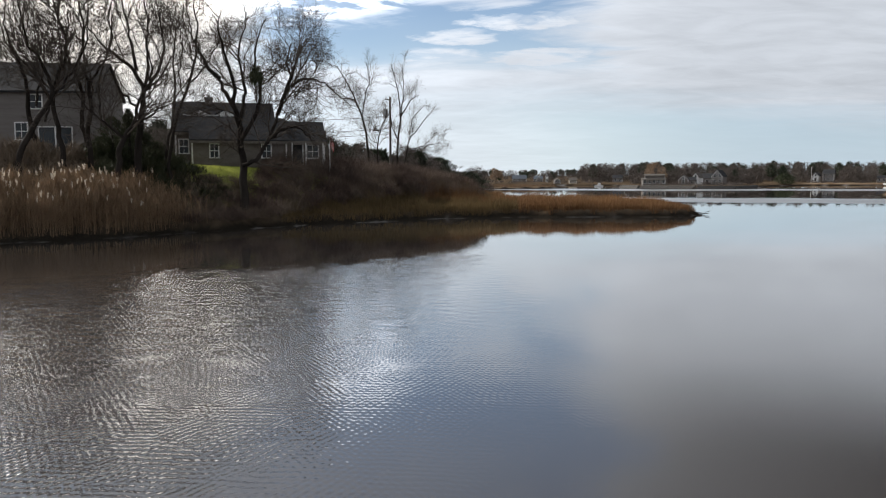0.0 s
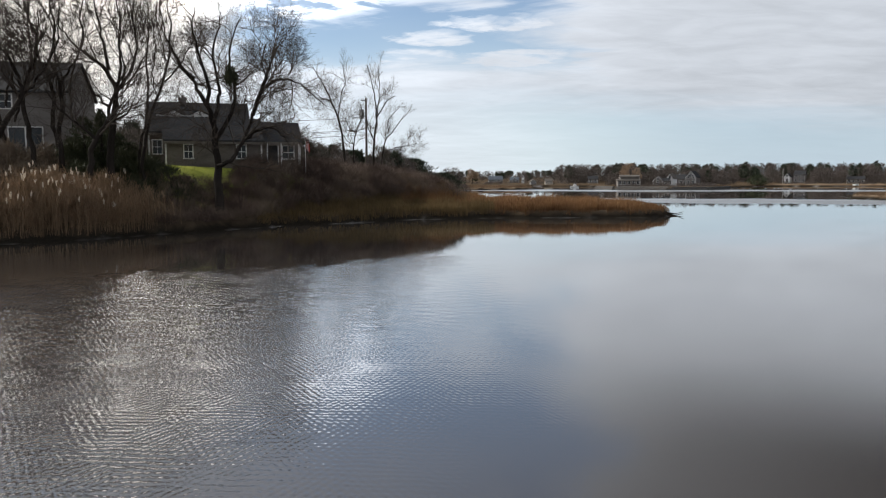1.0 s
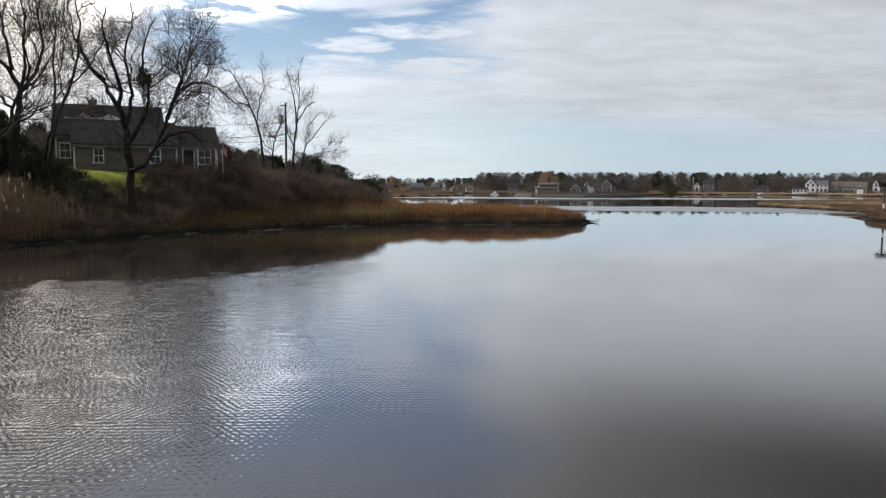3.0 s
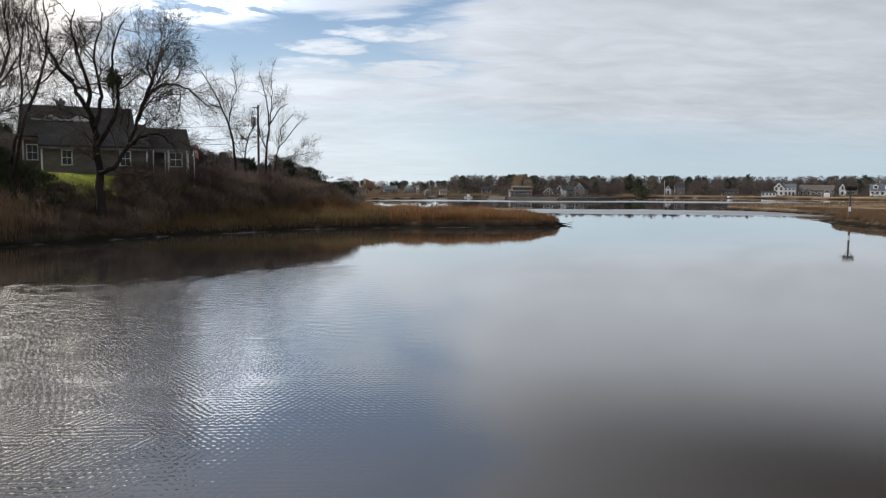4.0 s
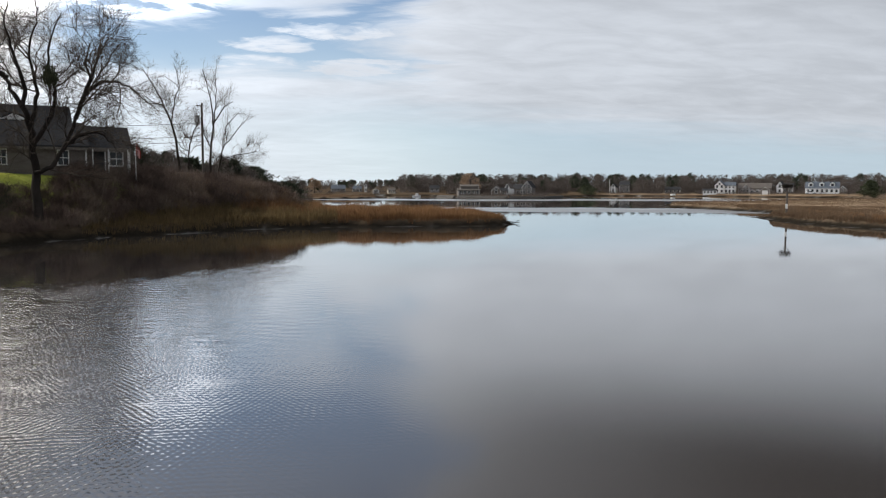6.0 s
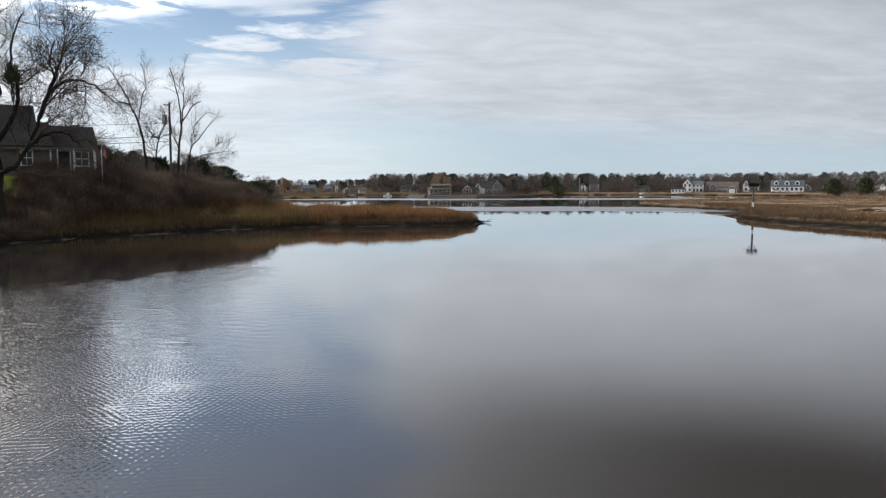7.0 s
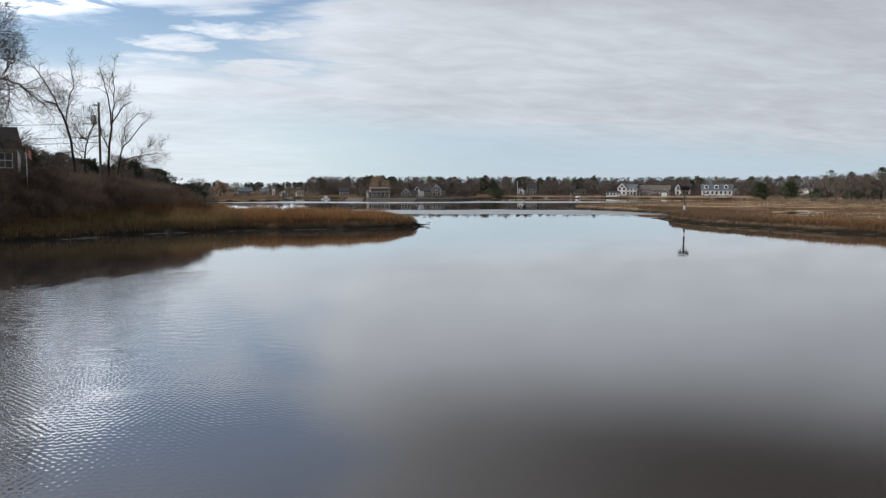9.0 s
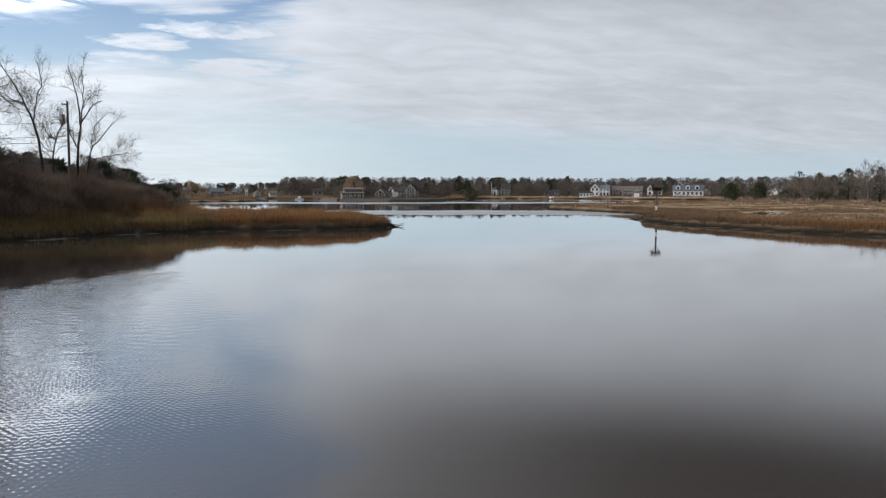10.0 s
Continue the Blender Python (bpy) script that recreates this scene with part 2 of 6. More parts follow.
    w.link(bump.outputs[0], b.inputs["Normal"])
    out = w.add("ShaderNodeOutputMaterial")
    w.link(b.outputs[0], out.inputs[0])
    return m


def ground_material():
    """Mud at the water's edge, straw-coloured marsh, mown lawn and leaf litter, chosen by the zone attribute."""
    m = bpy.data.materials.new("ground")
    m.use_nodes = True
    w = Nodes(m.node_tree)
    coords = w.add("ShaderNodeTexCoord")
    vec = coords.outputs["Object"]
    zone = w.add("ShaderNodeAttribute", attribute_name="zone")
    sep = w.add("ShaderNodeSeparateColor")
    w.link(zone.outputs["Color"], sep.inputs[0])
    mud, lawn, marsh = sep.outputs
    n1, n2, n3 = w.noise(vec, 0.12, 5.0, 0.6), w.noise(vec, 1.3, 5.0, 0.6), w.noise(vec, 9.0, 4.0, 0.6)
    litter = w.mix(w.ramp(n2, 0.3, 0.7), (0.055, 0.040, 0.028, 1), (0.105, 0.078, 0.052, 1))
    straw = w.mix(w.ramp(n1, 0.35, 0.65), (0.11, 0.072, 0.044, 1), (0.29, 0.225, 0.16, 1))
    straw = w.mix(w.math("MULTIPLY", w.ramp(n2, 0.45, 0.75), 0.5), straw, (0.15, 0.082, 0.038, 1))
    green = w.mix(w.ramp(n2, 0.3, 0.7), (0.20, 0.235, 0.045, 1), (0.30, 0.32, 0.08, 1))
    wet = w.mix(w.ramp(n3, 0.3, 0.7), (0.009, 0.0075, 0.006, 1), (0.026, 0.022, 0.017, 1))
    colour = w.mix(marsh, litter, straw)
    colour = w.mix(lawn, colour, green)
    colour = w.mix(mud, colour, wet)
    b = w.add("ShaderNodeBsdfPrincipled")
    w.link(colour, b.inputs["Base Color"])
    wet_edge = zone.outputs["Alpha"]
    w.link(w.math("MULTIPLY", wet_edge, 0.5), b.inputs["Specular IOR Level"])
    w.link(w.ramp(wet_edge, 0.0, 1.0, 0.95, 0.4), b.inputs["Roughness"])
    bump = w.add("ShaderNodeBump")
    bump.inputs["Strength"].default_value = 0.6
    bump.inputs["Distance"].default_value = 0.12
    w.link(w.math("ADD", n2, w.math("MULTIPLY", n3, 0.5)), bump.inputs["Height"])
    w.link(bump.outputs[0], b.inputs["Normal"])
    out = w.add("ShaderNodeOutputMaterial")
    w.link(b.outputs[0], out.inputs[0])
    return m


def pane_material():
    m = bpy.data.materials.new("window_glass")
    m.use_nodes = True
    b = m.node_tree.nodes["Principled BSDF"]
    b.inputs["Base Color"].default_value = (0.02, 0.023, 0.026, 1)
    b.inputs["Roughness"].default_value = 0.12
    b.inputs["Specular IOR Level"].default_value = 0.35
    return m


M_WATER, M_GROUND, M_PANE = water_material(), ground_material(), pane_material()
M_BARK = material("bark", (0.016, 0.013, 0.011), (0.042, 0.034, 0.029), 1.5, 14.0, 0.9, 0.6, stretch=(1, 1, 0.25), spec=0.1)
M_TWIG = material("twigs", (0.042, 0.032, 0.026), (0.095, 0.075, 0.06), 0.6, 8.0, 0.9, 0.0, island=0.4)
M_PALE_BARK = material("pale_bark", (0.075, 0.06, 0.05), (0.165, 0.138, 0.118), 1.2, 10.0, 0.9, 0.4, stretch=(1, 1, 0.3))
M_FAR_TWIG = material("far_twigs", (0.050, 0.040, 0.036), (0.138, 0.115, 0.10), 0.05, 0.8, 0.95, 0.0, island=0.35)
M_ORANGE_TWIG = material("rusty_leaves", (0.19, 0.125, 0.078), (0.33, 0.24, 0.165), 0.2, 2.0, 0.9, 0.0, island=0.4, through_light=0.2)
M_NEEDLE = material("pine_needles", (0.018, 0.026, 0.016), (0.048, 0.060, 0.034), 0.3, 4.0, 0.85, 0.0, island=0.5, through_light=0.12)
M_CEDAR = material("cedar_needles", (0.022, 0.030, 0.016), (0.056, 0.066, 0.030), 0.4, 4.0, 0.85, 0.0, island=0.5, through_light=0.12)
M_THICKET = material("thicket_twigs", (0.055, 0.039, 0.032), (0.215, 0.155, 0.118), 0.25, 3.0, 0.95, 0.0, island=0.45)
M_BRUSH_PALE = material("pale_brush", (0.085, 0.064, 0.048), (0.25, 0.19, 0.135), 0.3, 3.0, 0.95, 0.0, island=0.45)
M_BRUSH_DARK = material("dark_brush", (0.04, 0.027, 0.023), (0.11, 0.074, 0.06), 0.3, 3.0, 0.95, 0.0, island=0.45)
M_IVY = material("ivy_leaves", (0.022, 0.030, 0.014), (0.060, 0.062, 0.030), 0.8, 5.0, 0.7, 0.0, island=0.5, through_light=0.15)
M_MARSH = material("marsh_grass", (0.068, 0.045, 0.028), (0.2, 0.135, 0.084), 0.10, 1.5, 0.85, 0.0, island=0.45, through_light=0.5)
M_RUST = material("rusty_cordgrass", (0.095, 0.051, 0.026), (0.29, 0.163, 0.076), 0.12, 1.5, 0.85, 0.0, island=0.45, through_light=0.5)
M_SEDGE = material("green_sedge", (0.072, 0.056, 0.028), (0.23, 0.155, 0.072), 0.15, 1.5, 0.85, 0.0, island=0.5, through_light=0.45)
M_REED = material("reed_stalks", (0.18, 0.115, 0.07), (0.37, 0.255, 0.16), 0.3, 3.0, 0.8, 0.0, island=0.5, through_light=0.35)
M_PLUME = material("reed_plumes", (0.55, 0.47, 0.37), (0.78, 0.7, 0.58), 0.6, 6.0, 0.9, 0.0, island=0.4, through_light=0.45)
M_LAWN = material("lawn_blades", (0.26, 0.3, 0.055), (0.4, 0.42, 0.105), 0.4, 4.0, 0.8, 0.0, island=0.4, through_light=0.4)
M_SHINGLE = material("grey_cedar_shingle", (0.095, 0.081, 0.072), (0.175, 0.153, 0.135), 0.8, 9.0, 0.9, 0.5, stretch=(1, 1, 2.5))
M_GREY_CLAP = material("grey_clapboard", (0.125, 0.112, 0.104), (0.19, 0.172, 0.16), 0.5, 7.0, 0.8, 0.4, stretch=(0.3, 0.3, 5))
M_WHITE_CLAP = material("white_clapboard", (0.7, 0.7, 0.69), (0.82, 0.82, 0.81), 0.5, 7.0, 0.7, 0.3, stretch=(0.3, 0.3, 5))
M_TAN_CLAP = material("tan_clapboard", (0.42, 0.36, 0.27), (0.52, 0.46, 0.36), 0.5, 7.0, 0.8, 0.3, stretch=(0.3, 0.3, 5))
M_ROOF = material("asphalt_shingle", (0.02, 0.021, 0.023), (0.045, 0.046, 0.05), 0.7, 9.0, 0.95, 0.6, stretch=(1, 2, 2), spec=0.08)
M_BROWN_ROOF = material("brown_shingle_roof", (0.062, 0.054, 0.048), (0.115, 0.102, 0.092), 0.7, 9.0, 0.9, 0.5)
M_BLUE_ROOF = material("blue_grey_roof", (0.055, 0.068, 0.088), (0.095, 0.112, 0.135), 0.7, 9.0, 0.85, 0.4)
M_TRIM = material("white_trim", (0.58, 0.57, 0.55), (0.72, 0.71, 0.69), 2.0, 15.0, 0.6, 0.1)
M_BRICK = material("chimney_brick", (0.16, 0.145, 0.135), (0.27, 0.25, 0.235), 3.0, 14.0, 0.9, 0.5)
M_POLE = material("weathered_pole", (0.060, 0.052, 0.046), (0.125, 0.110, 0.098), 2.0, 16.0, 0.9, 0.5, stretch=(1, 1, 0.15))
M_STEEL = material("galvanised_steel", (0.30, 0.31, 0.32), (0.42, 0.43, 0.44), 2.0, 12.0, 0.45, 0.1, metal=0.8)
M_WIRE = material("cable_sheath", (0.020, 0.020, 0.021), (0.040, 0.040, 0.042), 2.0, 9.0, 0.6, 0.0)
M_STONE = material("sea_wall_stone", (0.045, 0.042, 0.039), (0.11, 0.104, 0.096), 0.6, 5.0, 0.9, 0.6)
M_DRIFT = material("driftwood", (0.11, 0.095, 0.080), (0.22, 0.195, 0.17), 2.0, 14.0, 0.9, 0.5)
M_RED = material("red_cloth", (0.36, 0.022, 0.022), (0.46, 0.04, 0.038), 1.0, 9.0, 0.85, 0.1, through_light=0.3)
M_CLOTH = material("white_cloth", (0.70, 0.69, 0.67), (0.80, 0.79, 0.77), 1.0, 9.0, 0.85, 0.1, through_light=0.3)
M_TEAL = material("teal_hull", (0.025, 0.12, 0.115), (0.04, 0.17, 0.16), 1.0, 9.0, 0.5, 0.05)
M_BOAT = material("white_gelcoat", (0.72, 0.72, 0.71), (0.82, 0.82, 0.81), 0.8, 8.0, 0.3, 0.02)
M_CAR = material("car_paint_white", (0.66, 0.67, 0.68), (0.74, 0.75, 0.76), 0.8, 8.0, 0.3, 0.0)
M_RUBBER = material("tyre_rubber", (0.018, 0.018, 0.018), (0.035, 0.035, 0.035), 2.0, 12.0, 0.85, 0.1)


# ------------------------------------------------ mesh helpers
def np_mesh(name, verts, tris, mat, parent=None, smooth=False):
    """A mesh object from arrays of corners and triangles."""
    verts, tris = np.asarray(verts, np.float32).reshape(-1, 3), np.asarray(tris, np.int32).reshape(-1, 3)
    me = bpy.data.meshes.new(name)
    me.vertices.add(len(verts))
    me.vertices.foreach_set("co", verts.ravel())
    me.loops.add(3 * len(tris))
    me.loops.foreach_set("vertex_index", tris.ravel())
    me.polygons.add(len(tris))
    me.polygons.foreach_set("loop_start", np.arange(0, 3 * len(tris), 3, dtype=np.int32))
    if smooth:
        me.polygons.foreach_set("use_smooth", np.ones(len(tris), bool))
    me.materials.append(mat)
    me.update(calc_edges=True)
    ob = new(name, me)
    if parent is not None:
        ob.parent = parent
    return ob


def part(name, bm, mat, parent, label=""):
    """Links a bmesh as one mesh object under a thing or part."""
    me = bpy.data.meshes.new(name)
    bm.to_mesh(me)
    bm.free()
    me.materials.append(mat)
    ob = new(name, me)
    ob.parent = parent
    if label:
        tagged(ob, label)
    return ob


def thing(name, m, label, category, group="", kind=""):
    ob = new(name)
    ob.empty_display_size = 0.3
    ob.matrix_world = m
    return tagged(ob, label, category, group, kind)


def box(bm, x0, y0, z0, x1, y1, z1, bevel=0.0):
    vs = bmesh.ops.create_cube(bm, size=1.0)["verts"]
    for v in vs:
        v.co = Vector((x0 + (v.co.x + 0.5) * (x1 - x0), y0 + (v.co.y + 0.5) * (y1 - y0), z0 + (v.co.z + 0.5) * (z1 - z0)))
    if bevel:
        es = list({e for v in vs for e in v.link_edges})
        bmesh.ops.bevel(bm, geom=es, offset=bevel, segments=1, affect="EDGES")
    return bm


def boxed(x0, y0, z0, x1, y1, z1, bevel=0.0):
    return box(bmesh.new(), x0, y0, z0, x1, y1, z1, bevel)


def solid(bm, outline, y0, y1):
    """A prism: an outline in x and z, drawn out from y0 to y1."""
    a = [bm.verts.new((x, y0, z)) for x, z in outline]
    b = [bm.verts.new((x, y1, z)) for x, z in outline]
    n = len(outline)
    bm.faces.new(a)
    bm.faces.new(b[::-1])
    for i in range(n):
        bm.faces.new((a[i], b[i], b[(i + 1) % n], a[(i + 1) % n]))
    bmesh.ops.recalc_face_normals(bm, faces=bm.faces[:])
    return bm


def rod(bm, p, q, r0, r1, sides=8):
    """A tapered round bar from p to q."""
    p, q = Vector(p), Vector(q)
    m = Matrix.Translation((p + q) / 2) @ (q - p).to_track_quat("Z", "Y").to_matrix().to_4x4()
    bmesh.ops.create_cone(bm, cap_ends=True, segments=sides, radius1=r0, radius2=r1, depth=(q - p).length, matrix=m)
    return bm


def smoothstep(a, b, x):
    t = np.clip((x - a) / (b - a), 0, 1)
    return t * t * (3 - 2 * t)


# ------------------------------------------------ the lie of the land
def shore(points):
    return np.array([plan(a, d) for a, d in points])


LEFT_BANK = shore([(-95, 48), (-75, 50), (-60, 54), (-50.8, 55.6), (-47.6, 55.9), (-44.1, 57.1), (-40.6, 59.5), (-36.8, 61.2),
                   (-34.1, 64.4), (-30.5, 68.4), (-26.9, 70.2), (-22.8, 75.0), (-18.7, 77.6), (-14.6, 79.2), (-8.7, 79.6), (-5.2, 80.6), (-3.9, 82.6),
                   (-3.3, 85.2), (-3.3, 87.4), (-4.8, 90.0), (-9.0, 92), (-13.0, 94), (-16.3, 97), (-17.8, 104), (-18.9, 118),
                   (-19.6, 140), (-20.6, 168), (-22.5, 205), (-24, 250), (-60, 300), (-95, 300)])
FAR_MARSH = shore([(-40, 255), (-18.7, 252), (-15.5, 258), (-13.0, 268), (-13.0, 276), (-16, 300), (-22, 335), (-40, 335)])
FAR_SHORE = shore([(-60, 380), (-25, 372), (-12.6, 362), (-9.4, 356), (-8.8, 290), (-7.5, 272), (-3.8, 259), (-1.2, 259), (0.2, 278), (1.4, 335),
                   (2.7, 356), (8.8, 360), (12.7, 346), (18.0, 336), (26, 310), (60, 300), (62, 2600), (0, 2900), (-60, 2600)])
RIGHT_MARSH = shore([(13.0, 110), (13.9, 103), (15.1, 96), (18.5, 88.6), (21.4, 83), (23.8, 80), (27.2, 77), (29.3, 76), (35, 72), (45, 68), (60, 60),
                     (75, 60), (75, 320), (40, 330), (24, 330), (21, 318), (20.0, 286), (18.0, 258), (15.0, 226), (13.0, 212), (10.8, 200), (8.2, 186), (6.7, 176), (7.2, 166),
                     (8.8, 155), (11.2, 145), (13.4, 134), (14.6, 125), (14.2, 119)])
NEAR_BANK = shore([(-89, 60), (-60, 4.6), (0, 3.0), (60, 4.6), (89, 60), (120, 400), (180, 500), (-120, 400)])
POND = shore([(21.0, 124), (21.8, 116), (23.2, 117), (23.7, 126), (22.6, 133), (21.4, 131)])


def inside(poly, x, y):
    """Signed distance to an outline, positive inside."""
    best = np.full(x.shape, 1e9)
    odd = np.zeros(x.shape, bool)
    for (ax, ay), (bx, by) in zip(poly, np.roll(poly, -1, 0)):
        ex, ey = bx - ax, by - ay
        t = np.clip(((x - ax) * ex + (y - ay) * ey) / (ex * ex + ey * ey), 0, 1)
        best = np.minimum(best, (x - ax - t * ex) ** 2 + (y - ay - t * ey) ** 2)
        odd ^= ((ay > y) != (by > y)) & (x < (bx - ax) * (y - ay) / np.where(by == ay, 1e-9, by - ay) + ax)
    return np.sqrt(best) * np.where(odd, 1, -1)


def waver(x, y, s, seed=0.0):
    """Smooth uneven waves of about -1 to 1, s metres long."""
    k = 6.283 / s
    return (np.sin(k * (x + 0.37 * y) + seed) + np.sin(k * 1.73 * (y - 0.61 * x) + 1.3 + seed) + np.sin(k * 2.9 * (x * 0.8 + y) + 2.1 * seed)
            * 0.6) / 2.6


def marsh_profile(s, top):
    """A strip of mud, a step of peat, then the flat top; under water outside."""
    return np.where(s < 0, np.maximum(s * 0.22, -1.5), 0.10 * smoothstep(0, 0.6, s) + (top - 0.10) * smoothstep(0.5, 1.3, s))


def creek(x, y):
    """Narrow wandering ditches through the flat beyond the channel: 1 in a ditch, 0 on the turf."""
    run = np.abs(waver(x * 0.45, y, 13.0, 5.0))
    return (1 - smoothstep(0.07, 0.17, run)) * (np.hypot(x, y) > 88) * (inside(RIGHT_MARSH, x, y) > 6)


def lie(x, y):
    """Height of the ground and its zones (mud, lawn, marsh) at arrays of x, y."""
    x, y = np.asarray(x, float), np.asarray(y, float)
    az, d = np.degrees(np.arctan2(x, y)), np.hypot(x, y)
    wob = 0.5 * waver(x, y, 9.0) + 0.25 * waver(x, y, 3.1, 2.0)
    left = inside(LEFT_BANK, x, y) + wob
    rm = inside(RIGHT_MARSH, x, y) + wob * 1.3
    fm = inside(FAR_MARSH, x, y) + wob * 2
    fs = inside(FAR_SHORE, x, y) + wob * 1.5
    nb = inside(NEAR_BANK, x, y)
    pond = inside(POND, x, y) + wob
    h_left = marsh_profile(left, 0.72)
    rise = np.interp(az, [-60, -48, -42, -37, -30, -25, -21.5, -19.8, -18.3, -16.8], [5.0, 5.2, 4.6, 4.3, 3.9, 3.2, 2.4, 1.8, 0.5, 0.0])
    h_left = h_left + rise * smoothstep(0.8, 9.5, left) * np.where(left > 0, 1, 0)
    h_right = np.where(rm < 0, np.maximum(rm * 0.22, -1.5), 0.14 * smoothstep(0, 2.0, rm) + 0.46 * smoothstep(1.7, 2.9, rm) + 0.14 * smoothstep(5, 30, rm)) + 0.05 * waver(x, y, 23.0)
    h_right = np.where(pond > 0, np.minimum(h_right, 0.72 - 0.4 * smoothstep(0, 1.5, pond)), h_right)
    h_right = h_right + 1.5 * smoothstep(225, 300, d) * smoothstep(19, 25, az)
    h_fm = marsh_profile(fm, 0.7)
    h_far = np.where(fs < 0, np.maximum(fs * 0.2, -1.5), 0.8 * smoothstep(0, 5, fs) + 0.5 * smoothstep(5, 40, fs) + 0.8 * smoothstep(40, 120, fs) + 3.0 * smoothstep(150, 700, fs))
    h_near = np.where(nb < 0, np.maximum(nb * 0.6, -1.5), 2.4 * smoothstep(0, 3.0, nb))
    h = np.maximum.reduce([h_left, h_right, h_fm, h_far, h_near])
    mud = np.maximum(1 - smoothstep(0.30, 0.58, h), (1 - smoothstep(1.1, 2.3, np.maximum(left + 0.8, np.maximum(fm, rm - 0.9)))) * (fs < 0) * (nb < 0))
    ditch = creek(x, y)
    mud = np.maximum(mud, ditch)
    h = h - 0.25 * ditch
    lawn = smoothstep(3.0, 5.0, left) * smoothstep(-40.0, -39.0, az) * (1 - smoothstep(-30.5, -29.0, az)) * (1 - smoothstep(78, 82, d))
    lawn = np.maximum(lawn, smoothstep(20, 26, left) * (d < 140) * 0.8)
    marsh = np.maximum.reduce([smoothstep(0.5, 2, rm), smoothstep(0.5, 2, fm), smoothstep(0.5, 2, left) * (1 - smoothstep(0.2, 1.6, rise)),
                               smoothstep(0.5, 3, fs) * (1 - smoothstep(14, 24, fs)) * smoothstep(2.5, 5.0, az + 1.5 * waver(x, y, 30.0))])
    return h, mud, lawn, marsh


def height(x, y):
    return float(lie(np.array([x]), np.array([y]))[0][0])


def build_ground():
    az = np.concatenate([np.arange(-80, 62, 0.3), np.arange(62, 280, 8.0)])
    r = np.concatenate([[0.0, 0.8, 2.0], np.arange(3.0, 9.0, 1.0), [14, 24, 36, 46], np.arange(50, 128, 0.5), 128 * 1.014 ** np.arange(0, 112),
                        [650, 750, 900, 1150, 1500, 2100, 2900]])
    a, d = np.meshgrid(np.radians(az), r)
    x, y = (d * np.sin(a)).ravel(), (d * np.cos(a)).ravel()
    h, mud, lawn, marsh = lie(x, y)
    h = h + 0.05 * waver(x, y, 1.7, 5.0) * (h > 0.3)
    n, k = len(az), len(r)
    i, j = np.meshgrid(np.arange(k - 1), np.arange(n), indexing="ij")
    p, q = (i * n + j).ravel(), (i * n + (j + 1) % n).ravel()
    tris = np.concatenate([np.stack([p, q, q + n], 1), np.stack([p, q + n, p + n], 1)])
    ob = np_mesh("ground", np.stack([x, y, h], 1), tris[:, ::-1], M_GROUND, smooth=True)
    zone = ob.data.color_attributes.new("zone", "FLOAT_COLOR", "POINT")
    zone.data.foreach_set("color", np.stack([mud, lawn, marsh, (1 - smoothstep(0.02, 0.075, h)) * smoothstep(-0.3, 0.0, h) * smoothstep(-0.1, 0.5, waver(x, y, 7.3, 2.5))], 1).astype(np.float32).ravel())
    tagged(ob, "tidal river banks of mud, straw-coloured marsh, lawn and leaf litter", "ground", kind="structure")


build_ground()


def build_water():
    n = 96
    ring = [(2900 * math.sin(6.28319 * k / n), 2900 * math.cos(6.28319 * k / n), 0.0) for k in range(n)]
    tris = [(0, 1 + (k + 1) % n, 1 + k) for k in range(n)]
    ob = np_mesh("water", [(0, 0, 0)] + ring, tris, M_WATER)
    tagged(ob, "brown tidal river with fine ripples mirroring the cloudy sky", "water", kind="structure")


build_water()


def build_pool():
    """The still pool in the marsh top."""
    n = len(POND)
    mid = POND.mean(0)
    ring = [(*(mid + (p - mid) * 1.02), 0.60) for p in POND]
    ob = np_mesh("marsh_pool", [(mid[0], mid[1], 0.60)] + ring, [(0, 1 + (k + 1) % n, 1 + k) for k in range(n)], M_WATER)
    tagged(ob, "small still pool in the marsh grass reflecting the sky", "water", kind="structure")


build_pool()


# ------------------------------------------------ bare trees
def tube(path, radii, sides):
    """Corners and triangles of a tapered tube along a path."""
    path = np.asarray(path, float)
    n = len(path)
    tang = np.gradient(path, axis=0)
    tang /= np.linalg.norm(tang, axis=1, keepdims=True) + 1e-9
    ref = np.array([0.31, 0.87, 0.38])
    u = np.cross(tang, ref)
    u /= np.linalg.norm(u, axis=1, keepdims=True) + 1e-9
    v = np.cross(tang, u)
    ang = np.arange(sides) * 2 * np.pi / sides
    ring = u[:, None, :] * np.cos(ang)[None, :, None] + v[:, None, :] * np.sin(ang)[None, :, None]
    verts = (path[:, None, :] + ring * np.asarray(radii, float)[:, None, None]).reshape(-1, 3)
    i, j = np.meshgrid(np.arange(n - 1), np.arange(sides), indexing="ij")
    a, b = (i * sides + j).ravel(), (i * sides + (j + 1) % sides).ravel()
    return verts, np.concatenate([np.stack([a, b, b + sides], 1), np.stack([a, b + sides, a + sides], 1)])


class Soup:
    """Gathers many small meshes into one."""

    def __init__(self):
        self.v, self.t, self.n = [], [], 0

    def add(self, verts, tris):
        self.v.append(np.asarray(verts, np.float32))
        self.t.append(np.asarray(tris, np.int32) + self.n)
        self.n += len(verts)

    def mesh(self, name, mat, parent=None, smooth=False):
        return np_mesh(name, np.concatenate(self.v), np.concatenate(self.t), mat, parent, smooth)


